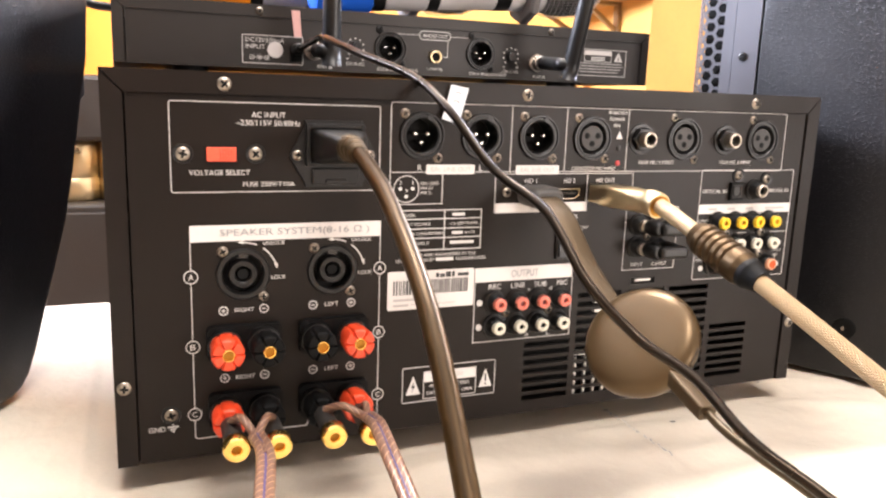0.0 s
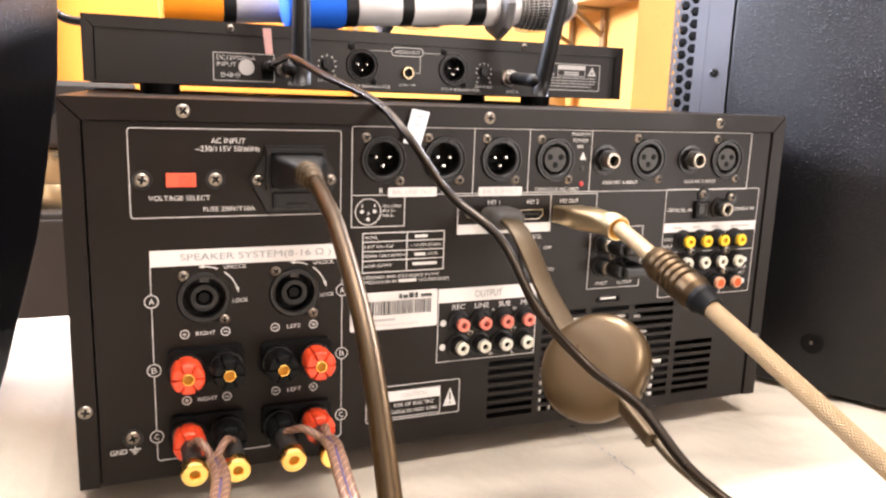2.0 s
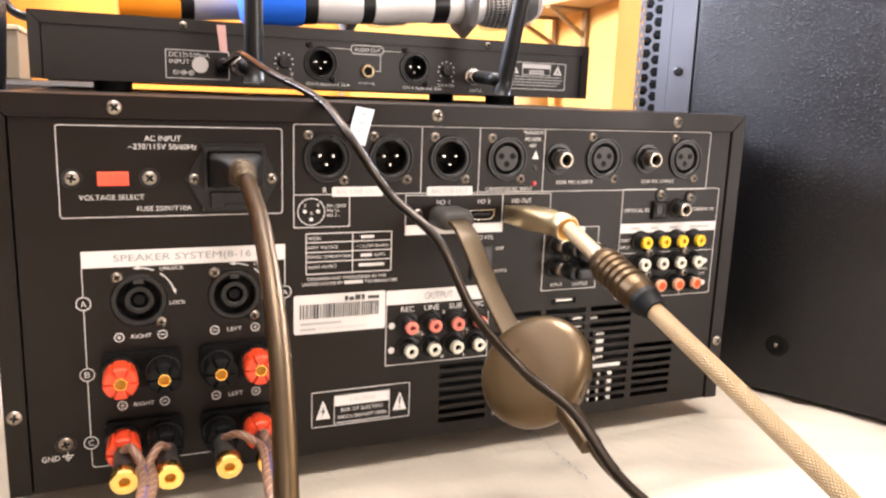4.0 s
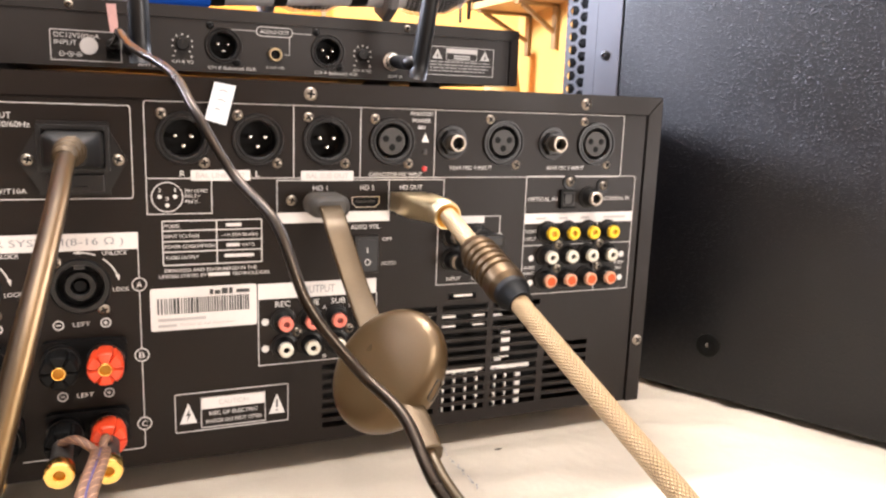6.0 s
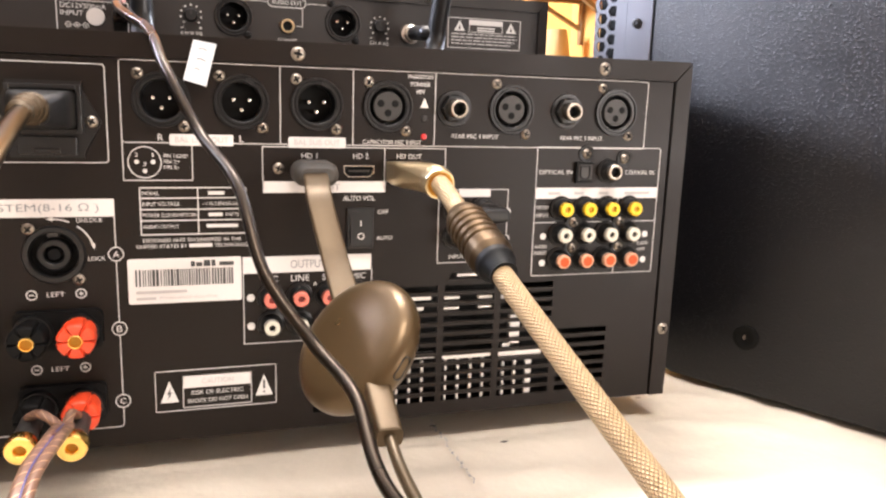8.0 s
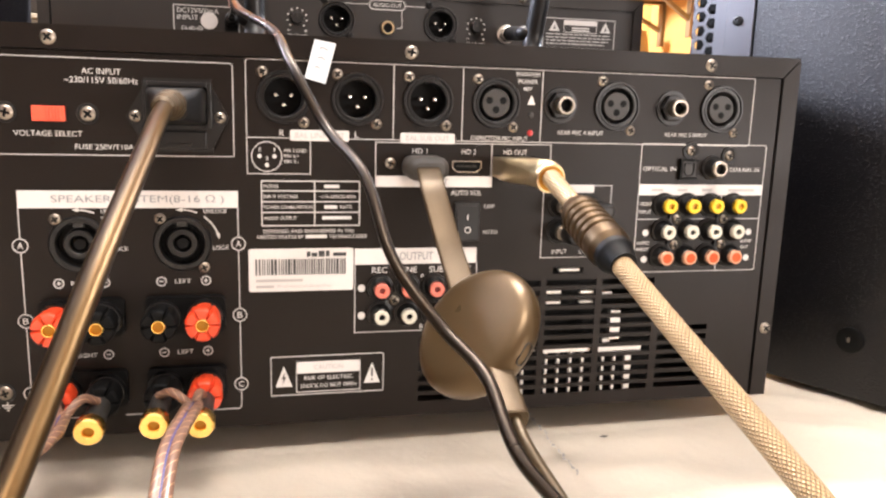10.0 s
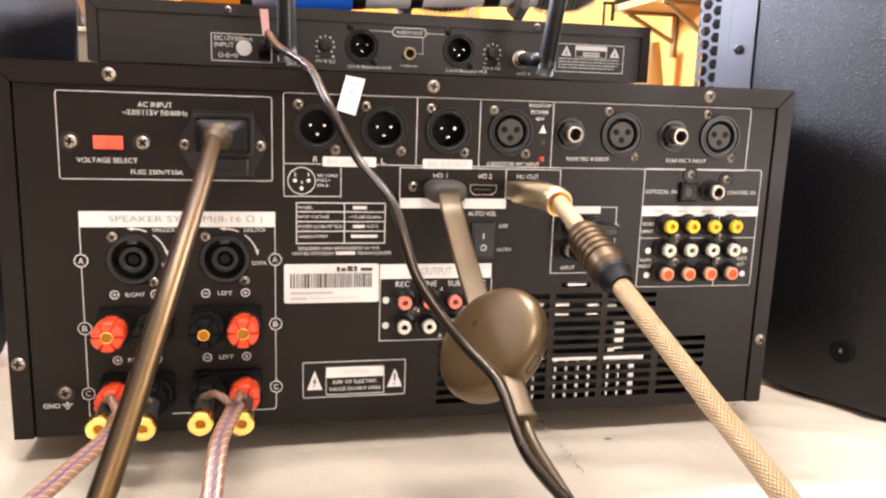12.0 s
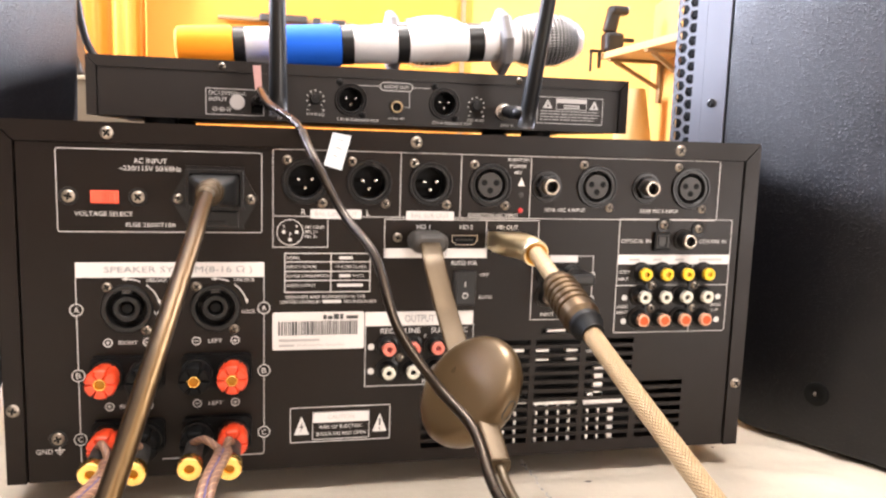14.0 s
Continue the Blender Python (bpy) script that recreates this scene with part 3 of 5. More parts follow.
def screw(x, z, parent, r=2.5, y=0.0, mat=None, washer=False):
    base = parent
    if washer:
        put("washer", WASHER, PLASTIC_BLACK, base, (x, y, z))
    ob = put("screw", SCREWS[r][0], mat or SCREW, base, (x, y, z), turn=(0, radians(random.uniform(0, 90)), 0))
    put("cross_slot", SCREWS[r][1], PLASTIC_DARK, base, (x, y, z), turn=ob.rotation_euler)
    return ob


def ring_mesh(profile, seg=32, name="ring"):
    return mesh_of(turned(profile, seg), name, True)


XLR_SHELL = ring_mesh([(9.0, 11), (9.0, -0.6), (9.6, -1.2), (10.3, -1.2), (10.6, -0.7), (11.2, -0.7), (11.6, -1.7), (12.3, -1.7), (12.6, -1.0), (12.6, 0.4)], 36)
XLR_CUP = ring_mesh([(0, 10.5), (9.05, 10.5), (9.05, 10.0)], 28)
XLR_INSERT = ring_mesh([(0, -0.4), (7.0, -0.4), (7.4, 0.2), (7.4, 10)], 30)
XLR_PIN = ring_mesh([(0, 0.8), (0.75, 1.0), (1.05, 1.6), (1.05, 10.5)], 12)
XLR_HOLE = ring_mesh([(0, -0.55), (1.75, -0.55), (1.9, -0.3)], 14)
XLR_TAB = mesh_of(plate(bmesh.new(), [(2.2, 9.0), (5.2, 7.6), (5.8, 9.9), (2.4, 11.2)], -1.6, 0.5), "tab")


def xlr(x, z, parent, female, y=0.0, scale_screws=2.5, screw_mat=None, spots=((-9.7, 11.8), (9.3, -11.6)), label=""):
    body = put("xlr_socket", XLR_SHELL, PLASTIC_BLACK, parent, (x, y, z), label)
    if female:
        put("insert", XLR_INSERT, PLASTIC_GREY, body, (x, y, z), "grey three-hole insert")
        for a, b in ((-3.6, 1.4), (3.6, 1.4), (0, -3.2)):
            put("pin_hole", XLR_HOLE, PLASTIC_DARK, body, (x + a, y, z + b))
        put("cup", XLR_CUP, PLASTIC_DARK, body, (x, y, z))
    else:
        put("cup", XLR_CUP, PLASTIC_DARK, body, (x, y, z))
        for a, b in ((-3.6, 1.0), (3.6, 1.0), (0, -3.6)):
            put("pin", XLR_PIN, SILVER, body, (x + a, y, z + b), "silver contact pin")
        put("tab", XLR_TAB, PLASTIC_BLACK, body, (x, y, z))
    for a, b in spots:
        screw(x + a, z + b, parent, scale_screws, y, screw_mat)
    return body


RCA_BASE = ring_mesh([(4.4, -6.8), (5.0, -6.2), (5.6, -1.6), (6.6, -1.2), (6.8, 0.3)], 24)
RCA_RING = ring_mesh([(1.6, -3.0), (1.6, -8.6), (1.9, -9.0), (3.3, -9.0), (3.8, -8.5), (3.8, -3.0)], 24)
RCA_BORE = ring_mesh([(0, -7.4), (1.65, -7.4), (1.65, -7.2)], 16)


RCA_FILL = ring_mesh([(0, -9.1), (2.7, -9.2), (2.9, -8.6)], 22)


def rca(x, z, parent, colour, bore=None, y=0.0, label="", wide=False):
    body = put("rca_socket", RCA_BASE, PLASTIC_BLACK, parent, (x, y, z), label)
    put("ring", RCA_RING, colour, body, (x, y, z))
    put("bore", RCA_FILL if wide else RCA_BORE, bore or PLASTIC_DARK, body, (x, y, z))
    return body


HEX_NUT = mesh_of(turned([(4.5, -4.0), (6.6, -4.0), (7.2, -3.5), (7.2, 0.2)], 6), "nut")
JACK_BASE = ring_mesh([(7.2, -1.0), (9.0, -0.9), (9.4, 0.3)], 28)
JACK_BARREL = ring_mesh([(3.3, -2), (3.3, -9.4), (3.5, -9.8), (4.1, -9.8), (4.6, -9.2), (4.6, -3)], 26)
JACK_BORE = ring_mesh([(0, -5.0), (3.05, -5.0), (3.05, -4.8)], 18)


def jack(x, z, parent):
    body = put("jack_socket", JACK_BASE, PLASTIC_BLACK, parent, (x, 0, z), "silver-rimmed jack socket")
    put("nut", HEX_NUT, PLASTIC_BLACK, body, (x, 0, z))
    put("barrel", JACK_BARREL, RING_METAL, body, (x, 0, z))
    put("bore", JACK_BORE, PLASTIC_DARK, body, (x, 0, z))


SPK_FLANGE = ring_mesh([(10.2, 6), (10.2, -0.6), (10.6, -1.3), (12.6, -1.3), (13.2, -0.6), (13.4, 0.3)], 40)
SPK_INNER = ring_mesh([(4.1, 4), (4.1, -0.2), (4.5, -0.6), (6.6, -0.6), (7.0, 0.0), (7.0, 6)], 32)
SPK_WELL = ring_mesh([(0, 5.5), (10.3, 5.5), (10.3, 5.2)], 30)
SPK_CORE = ring_mesh([(0, 0.8), (2.6, 0.8), (3.0, 1.4), (3.0, 5.5)], 20)


def speakon(x, z, parent):
    body = put("speaker_socket", SPK_FLANGE, PLASTIC_BLACK, parent, (x, 0, z), "round black twist-lock speaker socket")
    put("inner_ring", SPK_INNER, PLASTIC_BLACK, body, (x, 0, z))
    put("well", SPK_WELL, PLASTIC_DARK, body, (x, 0, z))
    put("core", SPK_CORE, PLASTIC_DARK, body, (x, 0, z))
    bm = box(bmesh.new(), -2.4, 2.4, -1.0, 3, 8.2, 10.6, 0.4)
    put("key", mesh_of(bm, "key"), PLASTIC_GREY, body, (x, 0, z))
    for a, b in ((-9.7, 11.9), (9.8, -11.9)):
        screw(x + a, z + b, parent, 2.5, -0.2, SCREW_DARK)


def post_cap():
    """A ribbed binding-post cap with six notches round its face."""
    bm = bmesh.new()
    seg = 48
    rows = [(6.8, -2.0), (7.5, -3.4), (7.7, -10.0), (8.1, -19.6), (7.8, -20.8), (7.2, -21.4), (5.4, -21.6), (3.4, -21.4), (2.9, -20.4)]
    rings = []
    for r, a in rows:
        ring = []
        for k in range(seg):
            w = 2 * math.pi * k / seg
            notch = k % 8 == 0 and a < -8 and r > 3
            rr = r - 1.0 if notch and r > 6 else r
            ring.append(bm.verts.new((rr * math.cos(w), a + (1.3 if notch and a < -20.5 else 0), rr * math.sin(w))))
        rings.append(ring)
    for a, b in zip(rings, rings[1:]):
        for k in range(seg):
            bm.faces.new((a[k], a[(k + 1) % seg], b[(k + 1) % seg], b[k]))
    return mesh_of(bm, "cap", True)


POST_CAP = post_cap()
POST_COLLAR = ring_mesh([(7.0, -4.4), (8.2, -4.2), (8.4, 0.2)], 28)
POST_RIM = ring_mesh([(2.3, -19), (2.3, -21.6), (2.6, -22.0), (2.9, -22.0), (3.2, -21.6), (3.2, -19)], 22)
POST_BORE = ring_mesh([(0, -20.2), (2.35, -20.2), (2.35, -20.0)], 16)


def post(x, z, parent, mat):
    body = put("binding_post", POST_COLLAR, PLASTIC_BLACK, parent, (x, -4, z), "red binding post" if mat is RED else "black binding post")
    put("cap", POST_CAP, mat, body, (x, 0, z))
    put("rim", POST_RIM, GOLD, body, (x, 0, z), "gold rim")
    put("bore", POST_BORE, BRASS_SHADED, body, (x, 0, z))


# ---- the amplifier ----
amp = thing("karaoke_amplifier", (0, 170, 0), "wide black steel mixing amplifier seen from behind, full of sockets", "amplifier")
W, TOP, LOW, DEEP = 216.5, 206.0, 12.5, 345.0
XLRS = [(-61.1, 177.4, 0), (-26.0, 177.4, 0), (9.0, 177.4, 0), (44.0, 177.4, 1), (109.8, 177.6, 1), (171.0, 177.6, 1)]
SPKS = [(-154.6, 107.4), (-109.0, 107.4)]
holes = []
for x, z, _ in XLRS:
    holes += [(x - 8.6, x + 8.6, z - 8.6, z + 8.6), (x - 9.2, x + 9.2, z - 7, z + 7), (x - 7, x + 7, z - 9.2, z + 9.2)]
for x, z in SPKS:
    holes += [(x - 9.2, x + 9.2, z - 9.2, z + 9.2), (x - 10.4, x + 10.4, z - 7.4, z + 7.4), (x - 7.4, x + 7.4, z - 10.4, z + 10.4)]
ROW = [83.3 - 5.58 * k for k in range(12)]
COLUMNS = [(7.2, 38.2, 5), (42.2, 73.0, 0), (76.6, 105.2, 0), (109.0, 140.0, 0), (144.4, 175.0, 5)]
for x0, x1, first in COLUMNS:
    for z in ROW[first:]:
        holes.append((x0, x1, z - 1.65, z + 1.65))
holes.append((79.5, 97.0, 88.4, 91.7))
holes.append((-121.5, -95.5, 163.0, 180.5))
put("rear_panel", panel_with_holes(-206.0, 206.0, LOW, 194.9, holes, 0, 1.2), STEEL_BLACK, amp, label="black rear panel with white printing and cooling slots")
bm = bmesh.new()
plate(bm, [(-W, TOP), (-206.2, 195.4), (206.2, 195.4), (W, TOP)], -1.3, 0.6)
part("top_flange", bm, STEEL_BLACK, amp)
for k in (-1, 1):
    bm = plate(bmesh.new(), [(k * W, TOP - 0.9), (k * 206.9, 195.0), (k * 206.9, LOW), (k * W, LOW)], -1.3, 0.6)
    part("side_flange", bm, STEEL_BLACK, amp)
bm = plate(bmesh.new(), [(-W, LOW), (-W, TOP), (W, TOP), (W, LOW), (W - 1.2, LOW), (W - 1.2, TOP - 1.2), (1.2 - W, TOP - 1.2), (1.2 - W, LOW)], 0.6, DEEP)
part("cover", bm, STEEL_BLACK, amp, "folded black steel cover")
bm = new_box(-W + 1.2, W - 1.2, 1.2, DEEP, LOW, LOW + 1.2)
part("bottom_plate", bm, STEEL_BLACK, amp)
part("front_panel", new_box(-W - 4, W + 4, DEEP, DEEP + 8, LOW - 2, TOP + 2, 1.5), PLASTIC_BLACK, amp)
for fx in (-170, 170):
    for fy in (45, 300):
        part("foot", turned([(0, 0.0), (11, 0.0), (12.5, 1.2), (13.5, 12.4), (0, 12.4)], 24, "z"), PLASTIC_DARK, amp, at=(fx, fy, 0), smooth=True)

# inside, close behind the slots
inside = part("circuit_board", new_box(0, 182, 26, 28, 16, 96), PLASTIC_DARK, amp)
for x0, x1, z0, z1 in ((76, 106, 43.0, 46.2), (109, 136, 42.2, 45.4), (42, 73, 44.4, 47), (116, 122, 46, 66), (112, 122, 46, 50),
                       (77, 86, 76.6, 78.4), (97, 105, 76.4, 78), (56, 70, 76.8, 79.6), (77, 86, 71, 72.4), (97, 105, 71, 72.2), (56, 66, 71.2, 73.2), (109, 116, 75, 77), (84, 96, 89, 90.6)):
    part("metal_tab", new_box(x0, x1, 2.2, 6, z0, z1, 0.3), WHITE_METAL, inside)
for x in (45, 52, 59, 66, 79.5, 86.5, 93.8, 101, 113.2, 120.2, 128.5):
    wide = 1.7 if x == 128.5 else 0.6
    part("metal_pin", new_box(x - wide, x + wide, 2.2, 4.4, 18, 43), WHITE_METAL, inside)

# rim screws
for x, z in ((-162, 200.4), (0, 200.4), (162, 200.4), (-212, 53.6), (212, 53.6)):
    screw(x, z, amp, 3.1, -1.3)
screw(-190.9, 36.6, amp, 3.1, 0, SCREW_DARK, True)

line, frame_box, area, ring, dot = printed(amp)
# mains section
frame_box(-187.2, -84.3, 148.9, 192.0)
for x in (-181.6, -147.7):
    screw(x, 167.4, amp, 3.1, 0, SCREW, True)
slide = part("voltage_switch", new_box(-170.8, -157.0, -1.6, 0.6, 163.9, 170.6, 0.4), RED_SWITCH, amp, "red slide switch")
for k in range(5):
    part("rib", new_box(-164.6 + 1.3 * k, -163.9 + 1.3 * k, -2.3, -1.5, 164.8, 169.8, 0.15), RED_SWITCH, slide)
writing("AC INPUT", -141.2, 186.4, 16.5, 2.6, amp)
writing("~230/115V 50/60Hz", -141.3, 182.5, 31, 2.6, amp)
writing("VOLTAGE SELECT", -164.7, 158.4, 28.5, 2.4, amp)
writing("FUSE 250V/T10A", -141.3, 152.7, 25, 2.3, amp)
inlet = part("mains_inlet", plate(bmesh.new(), [(-131.5, 166.8), (-123.4, 153.0), (-123.4, 151.0), (-93.6, 151.0), (-93.6, 153.0), (-86.2, 166.8), (-93.6, 181.0),
             (-93.6, 184.4), (-123.4, 184.4), (-123.4, 181.0)], -1.6, -0.1), PLASTIC_BLACK, amp, "black mains inlet with fuse drawer")
bm = bmesh.new()
for a in ((-123.4, -121.3, 162.0, 182.8), (-95.7, -93.6, 162.0, 182.8), (-121.3, -95.7, 180.6, 182.8), (-121.3, -95.7, 162.0, 163.6)):
    box(bm, a[0], a[1], -5.0, -1.4, a[2], a[3], 0.3)
part("socket_rim", bm, PLASTIC_BLACK, inlet)
part("socket_well", new_box(-121.4, -95.6, -1.9, -1.5, 163.4, 180.8), PLASTIC_DARK, inlet)
drawer = part("fuse_drawer", new_box(-120.0, -96.4, -3.6, -1.4, 152.4, 160.6, 0.5), PLASTIC_BLACK, inlet)
part("pull_tab", new_box(-113.5, -103.0, -4.4, -3.4, 153.2, 155.2, 0.3), PLASTIC_BLACK, drawer)
for x in (-127.4, -90.2):
    screw(x, 167.0, amp, 2.5, -1.6, SCREW)

# speaker section
area(rounded(-179.6, -83.0, 124.5, 132.6, 0.4), PAPER, "white label strip")
writing("SPEAKER SYSTEM(8-16 \u03a9 )", -127.5, 128.4, 76, 4.6, amp, -0.5, PRINT_GREY)
line([(-179.6, 124.6), (-179.6, 23.6), (-178.2, 22.4), (-158, 22.4)])
line([(-83.2, 124.6), (-83.2, 23.6), (-84.4, 22.4), (-98, 22.4)])
line([(-138, 22.4), (-123, 22.4), (-122, 23.6), (-122, 25)])
for x, z, letter in ((-179.6, 107.2, "A"), (-179.6, 71.4, "B"), (-179.6, 35.8, "C"), (-83.2, 107.0, "A"), (-83.2, 71.3, "B"), (-83.2, 35.4, "C")):
    area([(x + 3.2 * math.cos(k / 20 * 2 * math.pi), z + 3.2 * math.sin(k / 20 * 2 * math.pi)) for k in range(20)], STEEL_BLACK, lift=0.1)
    part("printed_line", stroke(bmesh.new(), [(x + 3.2 * math.cos(k / 28 * 2 * math.pi), z + 3.2 * math.sin(k / 28 * 2 * math.pi)) for k in range(28)], 0.44, -0.5, 0.2, True), PRINT, amp)
    writing(letter, x, z, 2.5, 3.0, amp, -0.5)
for x, z in SPKS:
    speakon(x, z, amp)
    arc = [(x + 17.2 * math.cos(radians(a)), z - 1.0 + 17.2 * math.sin(radians(a))) for a in range(18, 92, 6)]
    line(arc[:7], 0.6), line(arc[8:], 0.6)
    area([(arc[-1][0] - 2.6, arc[-1][1]), (arc[-1][0] + 0.4, arc[-1][1] + 0.9), (arc[-1][0] + 0.4, arc[-1][1] - 0.9)])
    area([(arc[0][0] + 0.6, arc[0][1] - 2.4), (arc[0][0] + 0.9, arc[0][1] + 0.6), (arc[0][0] - 0.9, arc[0][1] + 0.4)])
    writing("UNLOCK", x + 15.5, 123.0, 11, 2.0, amp)
    writing("LOCK", x + 17.7, 105.2, 7.4, 2.0, amp)
for z in (89.0, 53.5):
    for x, sign in ((-164.5, "+"), (-144.5, "-"), (-119.2, "-"), (-98.8, "+")):
        ring(x, z, 2.1, 0.5)
        line([(x - 1.0, z), (x + 1.0, z)], 0.5)
        if sign == "+":
            line([(x, z - 1.0), (x, z + 1.0)], 0.5)
    writing("RIGHT", -154.3, z, 9.6, 2.1, amp)
    writing("LEFT", -109.3, z, 7.4, 2.1, amp)
for z in (72.5, 37.0):
    for x0, x1 in ((-172, -137), (-126, -91)):
        part("post_base", plate(bmesh.new(), rounded(x0 - 1, x1 + 1, z - 8.6, z + 9.6, 3), -4.2, -0.1), PLASTIC_DARK, amp)
    for x, m in ((-164.7, RED), (-145.2, PLASTIC_DARK), (-118.7, PLASTIC_DARK), (-99.4, RED)):
        post(x, z, amp, m)
writing("GND", -197.8, 29.8, 8.0, 2.7, amp)
line([(-190.2, 33.0), (-190.2, 30.4)], 0.5), line([(-192.8, 30.4), (-187.6, 30.4)], 0.5), line([(-191.7, 29.2), (-188.7, 29.2)], 0.5), line([(-190.8, 28.0), (-189.6, 28.0)], 0.5)

# balanced section
frame_box(-78.4, 190.0, 158.2, 194.5)
for x in (-8.3, 26.6, 68.3):
    line([(x, 194.3), (x, 158.4)])
for x, z, female in XLRS:
    late = x > 100
    xlr(x, z, amp, female, spots=((-8.7, 12.6), (8.6, -12.4)) if late else ((-9.7, 11.4), (9.4, -11.7)), scale_screws=2.5, screw_mat=SCREW_DARK if x < -20 else SCREW,
        label="black three-hole microphone socket" if female else "black three-pin line socket")
jack(78.3, 177.3, amp), jack(141.6, 177.5, amp)
area(rounded(-58.2, -30.0, 157.0, 162.2, 0.8), PAPER, "white sticker over the printing", 0.1)
area(rounded(-4.6, 23.0, 156.6, 161.8, 0.8), PAPER, "white sticker over the printing", 0.1)
writing("BAL LINE OUT", -44.0, 159.7, 23.5, 2.6, amp, -0.62, PRINT_FAINT)
writing("BAL SUB OUT", 9.2, 159.3, 22, 2.6, amp, -0.62, PRINT_FAINT)
writing("R", -62.0, 160.6, 2.2, 3.0, amp), writing("L", -26.2, 160.4, 2.0, 3.0, amp)
for text, z, w in (("PHANTOM", 192.2, 12.6), ("POWER", 188.6, 10.2), ("48V", 185.0, 4.8)):
    writing(text, 60.4, z, w, 2.1, amp)
area([(60.6, 177.2), (64.8, 177.2), (62.7, 182.0)])
part("indicator_lens", turned([(0, -0.9), (1.2, -0.7), (1.7, 0.2)], 16), PLASTIC_GREY, amp, at=(62.7, 0, 172.0), smooth=True)
part("indicator_lens", turned([(0, -0.9), (1.2, -0.7), (1.7, 0.2)], 16), LED_RED, amp, "red indicator lens", (62.8, 0, 162.9), True)
writing("CAPACITOR MIC INPUT", 46.5, 159.9, 30, 2.2, amp)
writing("REAR MIC 4 INPUT", 90.4, 163.5, 25.5, 2.2, amp)
writing("REAR MIC 5 INPUT", 151.2, 163.5, 25, 2.2, amp)

# pin chart
line([(-78.4, 158.4), (-78.4, 141.0), (-48.6, 141.0), (-48.6, 158.2)])
ring(-69.2, 149.2, 7.1)
for x, z in ((-72.6, 149.4), (-65.6, 149.4), (-69.2, 145.2)):
    dot(x, z, 1.0)
for text, x, z in (("2", -72.6, 152.6), ("1", -65.6, 152.6), ("3", -69.2, 148.4)):
    writing(text, x, z, 0.6 if text == "1" else 1.3, 1.8, amp)
for text, z, w in (("PIN 1:GND", 152.2, 10.4), ("PIN 2:+", 149.6, 7), ("PIN 3:-", 147.0, 6.6)):
    writing(text, -61.0, z, w, 1.7, amp, align="LEFT")

# digital section
line([(-16.8, 134.9), (-16.8, 157.0), (74.6, 157.0), (74.8, 141.0), (42.8, 141.0)])
line([(42.8, 156.8), (42.8, 136)])
area(rounded(-17.0, 43.4, 134.9, 140.4, 0.3), PAPER, "white label strip")
writing("INPUT", 13.4, 137.6, 14, 3.0, amp, -0.5, PRINT_GREY)
for text, x, w in (("HD 1", 5.4, 7.6), ("HD 2", 30.7, 7.6), ("HD OUT", 55.4, 12.8)):
    writing(text, x, 152.9, w, 2.5, amp)
screw(-9.4, 146.7, amp, 2.5, 0, SCREW)


def hdmi_port(x, z):
    out = [(-7.4, 2.7), (-7.4, -0.6), (-5.0, -2.7), (5.0, -2.7), (7.4, -0.6), (7.4, 2.7)]
    body = part("hdmi_socket", plate(bmesh.new(), out, -0.5, -0.1), PLASTIC_DARK, amp, "silver-rimmed video socket", (x, 0, z))
    part("rim", stroke(bmesh.new(), out, 0.55, -1.0, 0.9, True), SILVER, body, at=(x, 0, z))
    part("tongue", new_box(-5.2, 5.2, -0.9, -0.4, -0.4, 0.7), PLASTIC_GREY, body, at=(x, 0, z))


for x in (6.4, 29.7, 53.0):
    hdmi_port(x, 145.4)
writing("AUTO VOL", 30.0, 132.0, 16, 2.5, amp)
writing("OFF", 42.4, 125.0, 5.6, 2.0, amp), writing("AUTO", 43.4, 111.6, 8.2, 2.0, amp)
rocker = part("rocker_switch", new_box(23.8, 37.4, -1.8, -0.1, 106.8, 127.4, 0.6), PLASTIC_BLACK, amp, "black rocker switch")
bm = bmesh.new()
wedge = [bm.verts.new(c) for c in ((-5.2, -1.6, -8.2), (5.2, -1.6, -8.2), (5.2, -3.8, -8.2), (-5.2, -3.8, -8.2), (-5.2, -1.6, 8.2), (5.2, -1.6, 8.2), (5.2, -1.9, 8.2), (-5.2, -1.9, 8.2))]
for f in ((0, 1, 2, 3), (4, 7, 6, 5), (0, 4, 5, 1), (1, 5, 6, 2), (2, 6, 7, 3), (3, 7, 4, 0)):
    bm.faces.new([wedge[i] for i in f])
part("paddle", bm, PLASTIC_BLACK, rocker, at=(30.6, 0, 117))
part("mark", new_box(-0.25, 0.25, -3.1, -2.7, 1.2, 4.0), PRINT, rocker, at=(30.6, 0, 117))
part("mark", stroke(bmesh.new(), [(1.5 * math.cos(k / 18 * 2 * math.pi), -3.8 + 1.5 * math.sin(k / 18 * 2 * math.pi)) for k in range(18)], 0.4, -3.6, 0.3, True), PRINT, rocker, at=(30.6, 0, 117))

# rating table, maker's lines, sticker
frame_box(-71.9, -24.6, 115.6, 137.5, 0.3, 0.5)
for z in (132.7, 127.4, 122.2):
    line([(-71.8, z), (-24.7, z)], 0.5)
line([(-46.6, 137.4), (-46.6, 115.7)], 0.5)
for text, z, w in (("MODEL", 135.0, 7.4), ("INPUT VOLTAGE", 130.0, 16.2), ("POWER CONSUMPTION", 124.8, 23.4), ("AUDIO OUTPUT", 119.4, 15.8)):
    writing(text, -71.0, z, w, 1.7, amp, align="LEFT")
writing("~115-230V/50-60Hz", -35.4, 130.0, 18, 1.7, amp)
writing("WATTS", -31.4, 124.8, 6.4, 1.7, amp)
